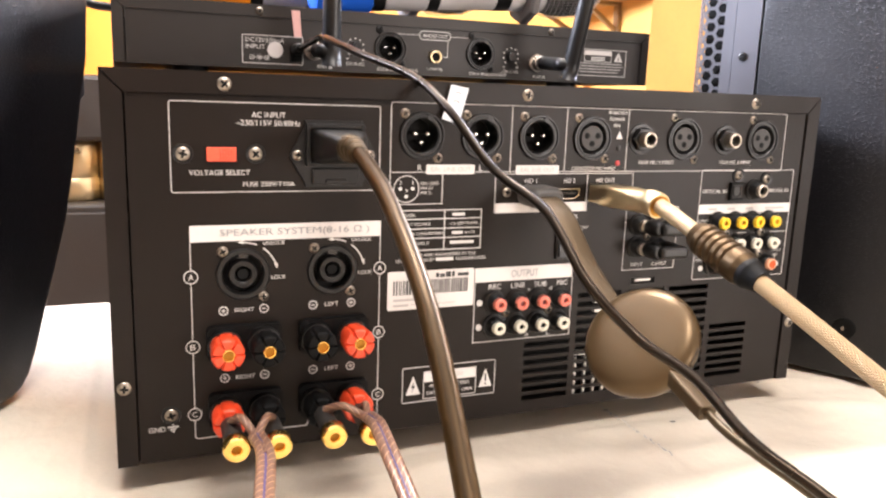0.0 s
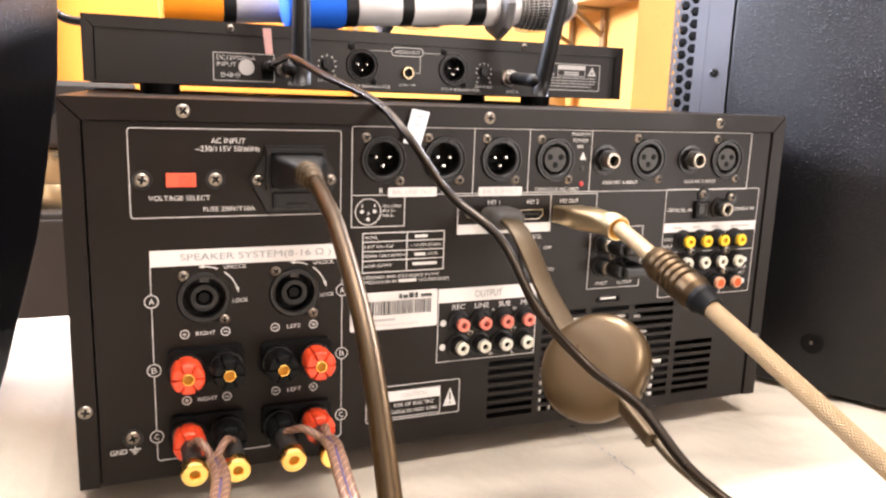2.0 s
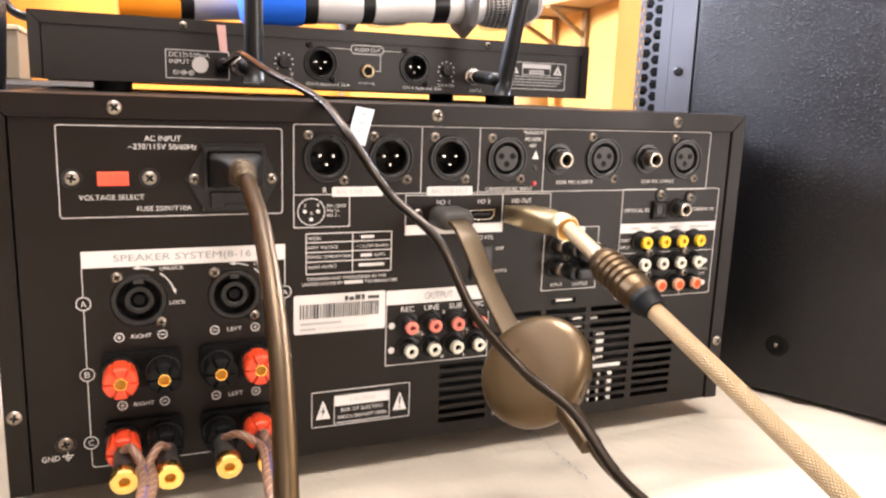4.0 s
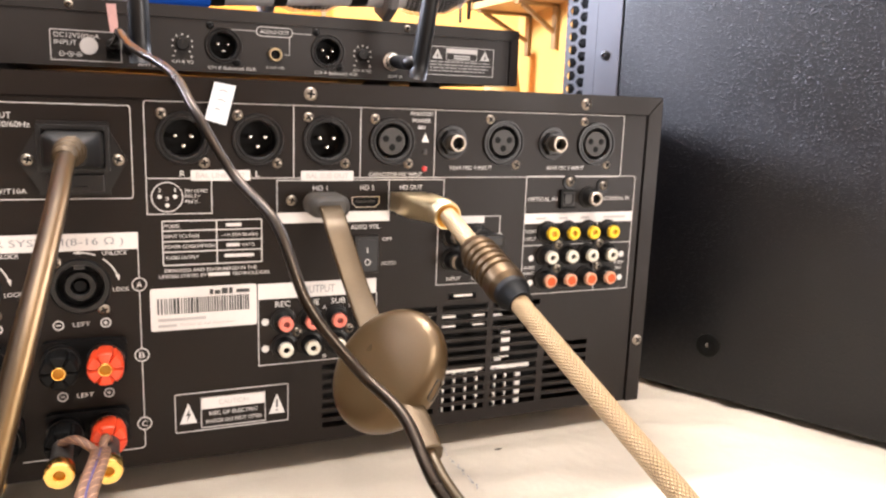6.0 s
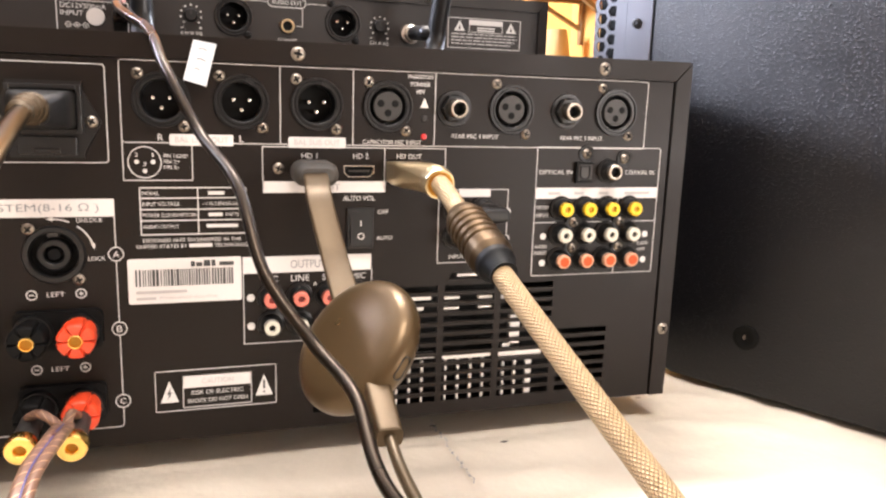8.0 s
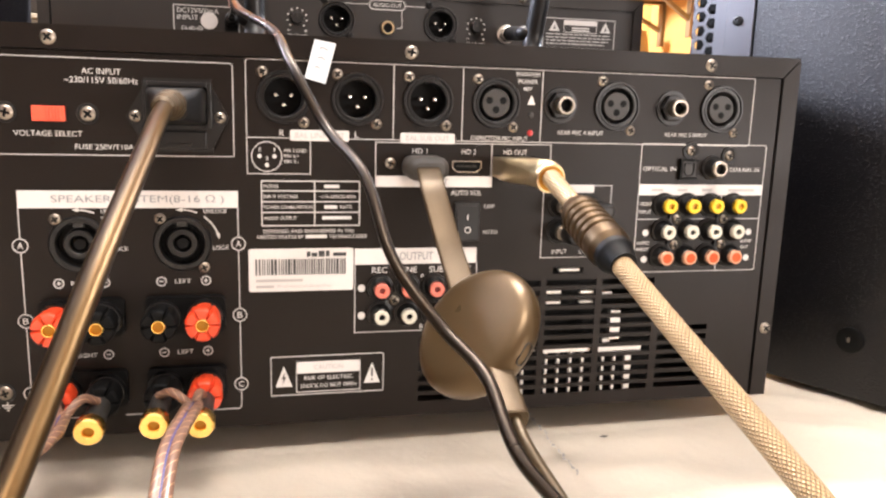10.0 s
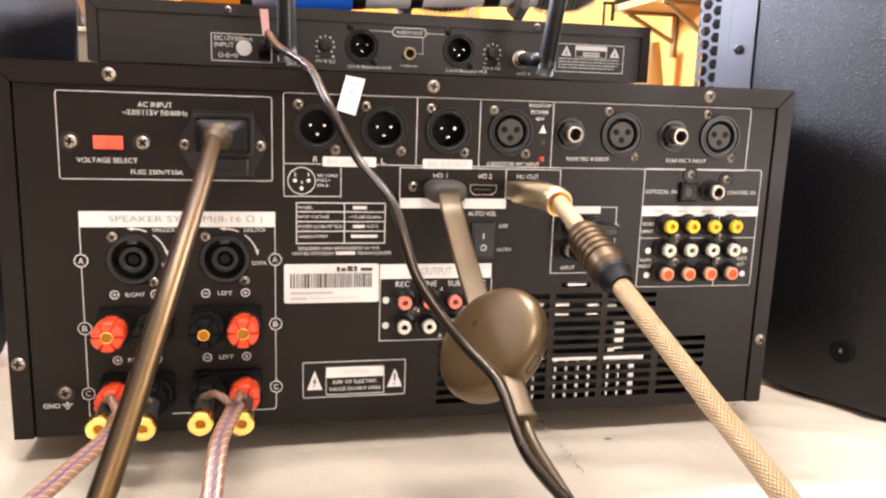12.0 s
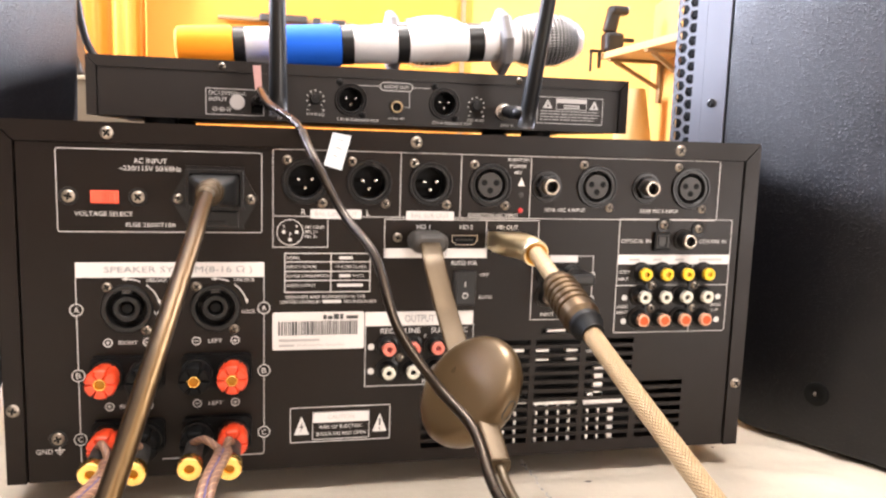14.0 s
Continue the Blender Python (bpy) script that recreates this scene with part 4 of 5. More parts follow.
for x0, x1, z in ((-42, -34.6, 135.0), (-42, -35.6, 124.8), (-43, -28.6, 119.4)):
    area(rounded(x0, x1, z - 0.8, z + 0.8, 0.2), PRINT)
writing("DESIGNED AND ENGINEERED IN THE", -49.3, 112.9, 44, 1.75, amp)
writing("UNITED STATES BY", -63.0, 110.1, 22.4, 1.75, amp)
writing("TECHNOLOGIES", -30.2, 110.1, 18.6, 1.75, amp)
area(rounded(-51.0, -40.6, 109.3, 111.0, 0.2), PRINT)
sticker = area(rounded(-78.6, -27.4, 82.6, 104.2, 1.2), PAPER, "white barcode sticker", 0.1, "barcode_sticker")
x = -75.4
random.seed(5)
while x < -31.2:
    w = random.choice((0.5, 0.5, 0.8, 1.2))
    part("barcode_bar", new_box(x, x + w, -0.52, -0.4, 91.0, 99.0), INK, sticker)
    x += w + random.choice((0.45, 0.5, 0.8))
for x0, x1, z0, z1 in ((-50.6, -48.8, 100.0, 102.6), (-48.2, -45.4, 100.0, 102.0), (-44.8, -41.8, 100.0, 103.0), (-41.2, -39.4, 100.0, 103.0), (-37.6, -31.0, 100.2, 102.0)):
    area([(x0, z0), (x1, z0), (x1, z1), (x0, z1)], INK, lift=0.3)
area(rounded(-75.2, -52.6, 87.5, 88.9, 0.2), PRINT_FAINT, lift=0.3)
area(rounded(-75.2, -66.6, 84.5, 85.8, 0.2), PRINT_FAINT, lift=0.3)
writing("Professional Amplifier", -51.6, 85.1, 26.5, 2.0, amp, -0.55, PRINT_FAINT)

# output block
area(rounded(-26.8, 36.6, 95.4, 103.6, 0.4), PAPER, "white label strip")
writing("OUTPUT", 4.8, 99.6, 17.5, 4.2, amp, -0.5, PRINT_GREY)
line([(-26.6, 95.6), (-26.6, 59.8), (37.0, 59.8), (37.0, 95.6)])
for x, text, w in ((-14.0, "REC", 7.8), (0.8, "LINE", 9.0), (15.6, "SUB", 7.8), (30.2, "MIC", 7.0)):
    writing(text, x, 92.4, w, 3.1, amp)
for k in range(4):
    rca(-13.7 + 14.1 * k, 83.4, amp, RCA_RED, RCA_RED_BORE, label="red-ringed phono socket")
    rca(-13.7 + 14.1 * k, 69.5, amp, RCA_WHITE, label="white-ringed phono socket")
for x in (-6.4, 21.8):
    screw(x, 76.4, amp, 2.5, 0, SCREW_DARK, True)
for z in (83.2, 68.7):
    dot(-23.2, z, 1.9)
for text, x, z in (("A", 8.2, 89.2), ("H", 22.4, 89.2), ("B", 8.2, 62.0), ("L", 22.4, 62.0)):
    writing(text, x, z, 1.9, 2.1, amp)

# warning
frame_box(-68.6, -11.5, 27.9, 48.4, 0.8)
area(rounded(-56.2, -23.4, 39.2, 45.6, 0.2), PAPER)
writing("CAUTION", -39.8, 42.4, 15, 2.6, amp, -0.5, PRINT_FAINT)
frame_box(-56.0, -23.6, 29.2, 45.4, 0.3)
writing("RISK OF ELECTRIC", -39.8, 36.6, 24.5, 2.1, amp)
writing("SHOCK DO NOT OPEN", -39.8, 32.4, 28.5, 2.1, amp)
for x in (-62.3, -17.4):
    area([(x - 4.2, 32.4), (x + 4.2, 32.4), (x, 43.4)])
area([(-61.6, 40.4), (-63.6, 36.6), (-62.4, 36.8), (-63.2, 33.6), (-61.0, 37.8), (-62.2, 37.6)], INK, lift=0.2)
area(rounded(-17.9, -16.9, 36.0, 40.6, 0.3), INK, lift=0.2), area(rounded(-17.9, -16.9, 33.8, 34.8, 0.3), INK, lift=0.2)

# optical, coaxial and phono grid
line(rounded(126.0, 201.2, 88.3, 158.6, 1.2), 0.37, True)
area(rounded(125.8, 201.2, 130.9, 136.8, 0.3), PAPER, "white label strip")
for x, w in ((137, 7), (152, 6), (167, 6), (188, 16)):
    area(rounded(x - w / 2, x + w / 2, 133.1, 134.5, 0.2), PRINT_FAINT, lift=0.2)
line([(126.0, 117.8), (201.0, 117.8)])
line([(176.4, 131.0), (176.4, 88.4)])
for k in range(4):
    rca(141.6 + 13.95 * k, 125.7, amp, RCA_YELLOW, BRASS_SHADED, label="yellow-ringed phono socket")
    rca(141.8 + 13.95 * k, 111.6, amp, RCA_WHITE, PLASTIC_GREY, label="white-ringed phono socket")
    rca(141.6 + 13.95 * k, 97.4, amp, RCA_PINK, RCA_RED_FILL, wide=True, label="phono socket with an orange-red centre")
for x in (149.4, 178.2):
    for z in (117.8, 103.5):
        screw(x, z, amp, 2.5, -1.0, SCREW, True)
for x, z in ((132.0, 110.2), (132.2, 95.4), (195.4, 110.2), (195.4, 95.5)):
    dot(x, z, 1.8)
for text, x, z, w in (("VIDEO", 130.6, 126.2, 7.6), ("INPUT", 130.6, 121.8, 7.4), ("AUDIO", 130.8, 104.6, 7.6), ("INPUT", 130.8, 101.0, 7.4), ("AUDIO", 194.0, 105.2, 7.2), ("OUT", 193.6, 101.6, 4.8)):
    writing(text, x, z, w, 1.9, amp)
writing("OPTICAL IN", 137.2, 145.2, 19.5, 2.3, amp), writing("COAXIAL IN", 188.8, 145.2, 18.5, 2.3, amp)
screw(155.0, 155.2, amp, 2.5, -0.4, SCREW, True), screw(178.4, 152.8, amp, 2.5, -0.4, SCREW, True)
optical = part("optical_socket", new_box(149.4, 158.8, -1.0, -0.1, 140.6, 149.8, 0.4), PLASTIC_GREY, amp, "square black optical socket")
part("rim", stroke(bmesh.new(), [(159.0, 150.2), (149.2, 150.2), (149.2, 140.2), (159.0, 140.2)], 1.3, -2.4, 2.2), PLASTIC_DARK, optical, "heavy black rim")
part("shutter", stroke(bmesh.new(), [(151.6, 148.4), (157.2, 148.4), (157.2, 143.4), (155.8, 141.8), (153.0, 141.8), (151.6, 143.4)], 0.5, -1.5, 0.6, True), PLASTIC_DARK, optical)
coax = put("coaxial_socket", RCA_BASE, PLASTIC_BLACK, amp, (168.9, 0, 146.0), "silver-ringed coaxial socket")
put("ring", ring_mesh([(2.9, -3.0), (2.9, -8.6), (3.1, -9.0), (3.7, -9.0), (4.3, -8.4), (4.3, -3.0)], 26), RING_METAL, coax, (168.9, 0, 146.0))
put("bore", ring_mesh([(0, -6.0), (2.75, -6.0), (2.75, -5.8)], 18), PLASTIC_DARK, coax, (168.9, 0, 146.0))

# effect loop block
line([(100, 136.0), (110.2, 136.0), (110.2, 97.4), (71.9, 97.4), (71.9, 136.0), (83, 136.0)])
area(rounded(82.8, 100.2, 132.2, 136.4, 0.3), PAPER)
writing("INPUT", 82.4, 100.6, 8.6, 2.3, amp), writing("OUTPUT", 99.2, 100.4, 11.2, 2.3, amp)
dot(110.2, 124.4, 1.9), dot(110.2, 109.8, 1.9)
screw(88.4, 117.9, amp, 2.5, 0, SCREW_DARK, True)
for z in (125.6, 111.8):
    for x in (81.2, 95.6):
        rca(x, z, amp, RING_METAL, label="nickel phono socket under a black jumper")
    jumper = part("jumper_plug", turned([(0, -20.5), (3.4, -20.5), (4.6, -19), (4.9, -11.0), (4.6, -9.6), (0, -9.6)], 22), PLASTIC_BLACK, amp, "black moulded jumper between two sockets", (83.4, 0, z), True)
    part("barrel", turned([(0, -20.5), (3.4, -20.5), (4.6, -19), (4.9, -11.0), (4.6, -9.6), (0, -9.6)], 22), PLASTIC_BLACK, jumper, at=(95.6, 0, z), smooth=True)
    part("bridge", new_box(82.6, 102.4, -24.0, -17.0, z - 3.6, z + 3.6, 2.2, 3), PLASTIC_BLACK, jumper)


# ---- wireless receiver on top of the amplifier ----
RY = 184.0
rec = thing("wireless_receiver", (0, 270, 206), "slim black steel wireless microphone receiver on top of the amplifier", "receiver")
RB, RT, RW = 213.4, 257.0, 212.6
rholes = [r for x in (-20.0, 54.8) for r in ((x - 8.6, x + 8.6, 223.4, 240.6), (x - 9.2, x + 9.2, 225, 239), (x - 7, x + 7, 222.8, 241.2))]
put("rear_panel", panel_with_holes(-204.6, 204.6, RB, 248.6, rholes, RY, RY + 1.2), RECEIVER_BLACK, rec)
part("top_flange", plate(bmesh.new(), [(-RW, RT), (-204.8, 248.8), (204.8, 248.8), (RW, RT)], RY - 1.1, RY + 0.6), RECEIVER_BLACK, rec)
for k in (-1, 1):
    part("side_flange", plate(bmesh.new(), [(k * RW, RT - 0.4), (k * 205.4, 248.6), (k * 205.4, RB), (k * RW, RB)], RY - 1.1, RY + 0.6), RECEIVER_BLACK, rec)
bm = plate(bmesh.new(), [(-RW, RB), (-RW, RT), (RW, RT), (RW, RB), (RW - 1.2, RB), (RW - 1.2, RT - 1.2), (1.2 - RW, RT - 1.2), (1.2 - RW, RB)], RY + 0.6, RY + 172)
part("bottom_plate", new_box(1.2 - RW, RW - 1.2, RY + 1.2, RY + 172, RB, RB + 1.2), RECEIVER_BLACK, rec)
part("cover", bm, RECEIVER_BLACK, rec)
part("front_panel", new_box(-RW - 3, RW + 3, RY + 172, RY + 180, RB - 1, RT + 1, 1.2), PLASTIC_BLACK, rec)
for fx in (-163, 138):
    for fy in (200, 330):
        part("foot", turned([(0, 0), (11, 0), (12.5, 1), (12.5, 7.4), (0, 7.4)], 22, "z"), PLASTIC_DARK, rec, at=(fx, fy, 206.0), smooth=True)
for x in (-116.8, 116.2):
    screw(x, 252.7, rec, 2.5, RY - 1.1)
rline, rbox, rarea, rring, rdot = printed(rec, RY - 0.25)


def rtext(text, x, z, w, h):
    return writing(text, x, z, w, h, rec, RY - 0.3)


rbox(-128.8, -86.4, 217.0, 236.2, 0.4, 0.5)
writing("DC12V500mA", -126.6, 233.0, 27, 3.2, rec, RY - 0.3, align="LEFT")
writing("INPUT", -126.6, 228.4, 13.5, 3.0, rec, RY - 0.3, align="LEFT")
rring(-122.4, 221.0, 1.5, 0.4), rring(-117.2, 221.0, 1.5, 0.4), rring(-112.0, 221.0, 1.5, 0.4)
rdot(-117.2, 221.0, 0.6)
rline([(-120.9, 221.0), (-118.7, 221.0)], 0.35), rline([(-115.7, 221.0), (-113.5, 221.0)], 0.35)
rline([(-123.2, 221.0), (-121.6, 221.0)], 0.35), rline([(-112.8, 221.0), (-111.2, 221.0)], 0.35), rline([(-112.0, 220.2), (-112.0, 221.8)], 0.35)
part("round_sticker", turned([(0, -0.5), (5.4, -0.5), (5.6, -0.1)], 28), PAPER, rec, "round white sticker", (-106.0, RY, 226.6), True)
dcj = part("power_socket", new_box(-95.5, -86.9, RY - 3, RY - 0.1, 219.0, 229.5, 0.5), PLASTIC_DARK, rec)
part("power_plug", turned([(0, -14), (3.0, -14), (4.0, -12.5), (4.2, -2), (0, -2)], 20), PLASTIC_BLACK, dcj, "black barrel plug", (-91.2, RY - 1, 227.6), True)
KNOB = ring_mesh([(0, -4.4), (3.6, -4.4), (4.1, -3.9), (4.4, 0.2)], 24)
for x, text in ((-47.3, "CH B SQ"), (81.3, "CH A SQ")):
    knob = put("squelch_knob", KNOB, PLASTIC_BLACK, rec, (x, RY, 231.4), "small black trimmer knob")
    part("pointer", new_box(-0.5, 0.5, -0.3, 0.2, 0.3, 3.4), PLASTIC_GREY, knob, at=(x, RY - 4.4, 231.4))
    for k in range(9):
        a = radians(-45 + 270 * k / 8)
        rdot(x + 6.6 * math.cos(a), 231.4 + 6.6 * math.sin(a), 0.62)
    rline([(x - 6.9, 223.2), (x - 4.9, 223.2)], 0.5)
    rline([(x + 4.9, 223.2), (x + 6.9, 223.2)], 0.5), rline([(x + 5.9, 222.2), (x + 5.9, 224.2)], 0.5)
    rtext(text, x, 219.6, 14, 2.4)
for x, text, cx in ((-20.0, "CH B Balanced XLR", -14.0), (54.8, "CH A Balanced XLR", 61.5)):
    xlr(x, 232.0, rec, False, RY, 2.5, PLASTIC_BLACK, ((-8.8, 13.4), (9.0, -11.2)), "black three-pin output socket")
    rtext(text, cx, 216.8, 33, 2.3)
rline(rounded(3.0, 28.6, 240.3, 246.6, 3.0), 0.55, True)
rtext("AUDIO OUT", 15.8, 243.4, 20.5, 2.7)
rline([(-14.5, 243.4), (3.0, 243.4)]), rline([(28.6, 243.4), (43.0, 243.4)]), rline([(26.4, 240.3), (26.4, 228.0), (22.5, 228.0)])
jk = put("jack_socket", ring_mesh([(3.3, 0), (3.3, -2.8), (3.6, -3.4), (4.3, -3.4), (4.9, -2.6), (4.9, 0.2)], 26), GOLD_DULL, rec, (16.0, RY, 227.8), "gold-rimmed jack socket")
put("bore", ring_mesh([(0, -0.8), (3.35, -0.8), (3.35, -0.6)], 16), PLASTIC_DARK, jk, (16.0, RY, 227.8))
rtext("CH(A+B)", 16.0, 218.6, 13, 2.2)
rtext("ANT.B", -70.5, 216.6, 11.5, 2.6), rtext("ANT.A", 107.5, 216.6, 11.5, 2.6)
rbox(133.2, 190.6, 219.8, 241.2, 0.3, 0.5)
for x in (142.0, 183.0):
    rarea([(x - 4.2, 232.0), (x + 4.2, 232.0), (x, 239.6)])
    rarea([(x - 1.0, 233.2), (x + 1.0, 233.2), (x, 236.6)], INK, lift=0.15)
rarea(rounded(149.6, 176.0, 236.6, 240.0, 0.2), PAPER), rbox(149.6, 176.0, 231.4, 240.0, 0.2, 0.4)
rtext("CAUTION", 162.8, 238.3, 13, 1.9)["label"] = "faded print"
for z in (234.6, 232.8):
    rarea(rounded(156.0, 170.0, z - 0.5, z + 0.5, 0.1))
random.seed(9)
for k, z in enumerate((229.8, 227.5, 225.2, 222.9)):
    x, end = 135.8, (187, 188, 186, 183)[k]
    while x < end:
        w = random.choice((2.2, 3.4, 4.6, 6.0))
        rarea(rounded(x, min(x + w, end), z - 0.5, z + 0.5, 0.15), PRINT_FAINT)
        x += w + 0.9
part("pink_tape", plate(bmesh.new(), [(-94.6, 254.4), (-88.6, 254.6), (-87.4, 236.4), (-92.6, 236.2)], RY - 1.6, RY - 1.3), PINK_TAPE, rec, "strip of pink tape")


def antenna(base_x, foot, tip, offset):
    body = part("aerial_socket", turned([(3.0, -15), (4.6, -15), (4.8, -9), (5.6, -8.6), (5.6, -3), (7.0, -2.6), (7.0, 0.2)], 20), SILVER, rec, "nickel aerial socket", (base_x, RY, 227.4), True)
    ex = base_x + offset
    joint = put("joint", sweep([(base_x, RY - 12, 227.4), (base_x + 1, RY - 30, 226), (ex - 6, foot[1], 225.4), (ex, foot[1], 225)], circle(5.0, 14), 2), PLASTIC_BLACK, body, (0, 0, 0))
    joint.location = -ORIGIN[body] * 0.001
    me = sweep([foot, [(a * 0.5 + b * 0.5) for a, b in zip(foot, tip)], tip], circle(6.6, 18), 12, up=(0, 1, 0), sizes=lambda s: 1.0 - 0.28 * s)
    rod = put("rod", me, PLASTIC_BLACK, body, (0, 0, 0), "black rubber aerial rod")
    rod.location = -ORIGIN[body] * 0.001


antenna(-78.5, (-75.4, 142, 216), (-77.6, 128, 400), 3)
antenna(104.0, (110, 142, 215), (121, 100, 385), 6)


# ---- microphones lying on the receiver ----
def mesh_head(s0, s1, rmax):
    bm = bmesh.new()
    rows = [(rmax * 0.82, s0), (rmax * 0.93, s0 + 6), (rmax, s0 + 14), (rmax, s0 + 24)]
    for k in range(1, 9):
        a = math.pi / 2 * k / 8
        rows.append((max(0.8, rmax * math.cos(a) ** 0.8), s0 + 24 + (s1 - s0 - 24) * math.sin(a)))
    fine = []
    for (r0, a0), (r1, a1) in zip(rows, rows[1:]):
        fine += [(r0, a0), ((r0 + r1) / 2, (a0 + a1) / 2)]
    lathe(bm, [*fine, rows[-1]], 60, axis="x")
    for v in bm.verts:
        v.co.z += 0.5 * math.sin(v.co.x * 3.1)
    bmesh.ops.wireframe(bm, faces=bm.faces[:], thickness=0.9, use_replace=True)
    return mesh_of(bm, "mesh_head")


MIC_HEAD = mesh_head(196, 258, 23.0)


def microphone(name_colour, sleeve, tail, lean):
    mic = thing("microphone", tail, f"white handheld microphone with {name_colour} end sleeve, lying on receiver", "microphone", "microphones on the receiver")

    def piece(name, profile, mat, label="", seg=32):
        return part(name, lathe(bmesh.new(), profile, seg, axis="x"), mat, mic, label, tail, seg > 8)
    piece("end_sleeve", [(0, -1), (13, -1), (16.4, 1.2), (17.0, 4), (17.2, 40), (16.6, 45), (14.8, 46)], sleeve, f"{name_colour} rubber sleeve")
    piece("barrel", [(14.8, 44), (15.0, 100), (15.6, 150), (16.4, 172), (17.0, 192), (17, 198)], MIC_WHITE, "glossy white barrel")
    for a, b in ((46, 56), (92, 102), (152, 178)):
        piece("band", [(15.0 + a * 0.004, a), (15.5 + a * 0.004, a + 0.4), (15.5 + b * 0.004, b - 0.4), (15.0 + b * 0.004, b)], PLASTIC_BLACK, "black band")
    piece("lower_panel", [(15.05, 56.5), (15.3, 57), (15.6, 91.5), (15.1, 92)], MIC_SILVER, "silver panel")
    piece("roll_ring", [(16.5, 178), (26, 179), (28, 181), (28, 185), (26, 187.5), (16.5, 189)], GREY_MIC, "grey eight-sided rubber ring", 8)
    put("mesh_head", MIC_HEAD, MESH_METAL, mic, tail, "woven steel mesh head")
    piece("foam", [(16, 194), (19.4, 206), (21, 218), (20.4, 234), (14, 249), (0, 254)], PLASTIC_DARK)
    mic.rotation_euler = lean
    return mic


microphone("blue", BLUE, (-71, 226, 274.4), (0, radians(-4.4), 0))
microphone("orange", ORANGE, (-159, 268, 274.4), (0, radians(-4.4), radians(1.5)))


# ---- cables and plugs at the back ----
def cable(name, label, category, points, section, mat, up=(0, 0, 1), step=3.0):
    ob = put(name, sweep(points, section, step, up, name), mat, None)
    return tagged(ob, label, category)


def cable_thing(name, at, label, category):
    return thing(name, at, label, category)


def along(parent, name, points, section, mat, label="", up=(0, 0, 1), step=3.0, sizes=None):
    ob = put(name, sweep(points, section, step, up, name, sizes), mat, parent, (0, 0, 0), label)
    ob.location = -ORIGIN[parent] * 0.001
    return ob


power = cable_thing("power_cord", (-108, -30, 172), "dark translucent mains cord plugged into the amplifier", "power cord")
bm = bmesh.new()
plug_rows = []
for y, w, h, c in ((-3.0, 12.4, 8.2, 2), (-16, 12.2, 8.0, 2.2), (-22, 10.6, 7.2, 2.6), (-28, 7.6, 6.2, 3), (-31, 6.4, 5.6, 3.4)):
    plug_rows.append([bm.verts.new((-108.4 + x, y, 172.0 + z)) for x, z in rounded(-w, w, -h, h, c, 3)])
for a, b in zip(plug_rows, plug_rows[1:]):
    for k in range(len(a)):
        bm.faces.new((a[k], a[(k + 1) % len(a)], b[(k + 1) % len(b)], b[k]))
bm.faces.new(plug_rows[0]), bm.faces.new(plug_rows[-1])
plug = part("plug", bm, PLASTIC_BLACK, power, "moulded black mains plug", smooth=True)
along(power, "strain_relief", [(-108.4, -29, 172.6), (-108.9, -38, 173.2), (-109.6, -50, 171.5)], circle(6.0, 20), RIBBON, "ribbed strain relief", step=0.4,
      sizes=lambda s: (1.12 - 0.34 * s) * (1.0 if (s * 3.6) % 1 < 0.6 else 0.76))
along(power, "cord", [(-109.0, -42, 173.2), (-109.6, -70, 166), (-110.6, -98.9, 155.9), (-115.4, -155.2, 130.1), (-123.2, -207.5, 96.3), (-133.4, -259.2, 62.1),
                      (-146, -318, 26), (-160, -375, 5), (-190, -470, 4), (-260, -620, 4)], circle(3.6, 24), CORD, "glossy brown-black cord")

dc = cable_thing("adapter_cable", (-91, 170, 228), "thin glossy black adapter cable hanging from the receiver", "cable")
along(dc, "cable", [(-91.0, 171, 227.8), (-88.5, 140, 231.5), (-87.2, 111.2, 232.0), (-80.7, 52.2, 220.5), (-65.3, 4.3, 207.8), (-58.2, -30.2, 191.4), (-45.2, -54.5, 165.7), (-33.0, -86.8, 149.1),
                    (-25.9, -113.0, 122.0), (-12.3, -134.1, 102.4), (-3.2, -158.4, 93.3), (-1.2, -188.6, 80.1), (11.2, -221.0, 66.6),
                    (22, -275, 42), (36, -335, 14), (52, -400, 4), (90, -560, 4)], circle(2.15, 14), DC_BLACK)
tape = part("tape_flag", plate(bmesh.new(), [(-46.6, 204.4), (-36.6, 202.8), (-41.6, 184.0), (-51.4, 186.6)], -3.4, -3.1), TAPE, None)
tagged(tape, "small pale tape flag with faded marks stuck to the amplifier", "tape")
for a, b in (((-44.4, 200.4), (-40.6, 199.6)), ((-45.4, 196.0), (-41.6, 195.0)), ((-46.6, 191.6), (-44.2, 191.0))):
    bm = stroke(bmesh.new(), [a, ((a[0] + b[0]) / 2, (a[1] + b[1]) / 2 + 0.7), b], 0.45, -3.6, 0.15)
    part("faded_mark", bm, PRINT_GREY, tape)

hd = cable_thing("braided_video_cable", (54, -20, 146), "tan braided video cable with gold plug in the amplifier", "cable")
bm = bmesh.new()
rows = []
for y, w, h, c, dx in ((-2, 10.0, 5.0, 1.0, 0), (-12, 10.0, 5.0, 1.2, 0), (-13, 10.6, 5.6, 1.6, 0), (-27, 10.2, 5.6, 2.2, 0.6), (-36, 7.4, 5.8, 3.6, 1.6), (-45, 6.4, 6.2, 5.2, 2.2)):
    rows.append([bm.verts.new((53.2 + dx + x, y, 145.6 + z)) for x, z in rounded(-w, w, -h, h, c, 4)])
for a, b in zip(rows, rows[1:]):
    for k in range(len(a)):
        bm.faces.new((a[k], a[(k + 1) % len(a)], b[(k + 1) % len(b)], b[k]))
bm.faces.new(rows[0]), bm.faces.new(rows[-1])
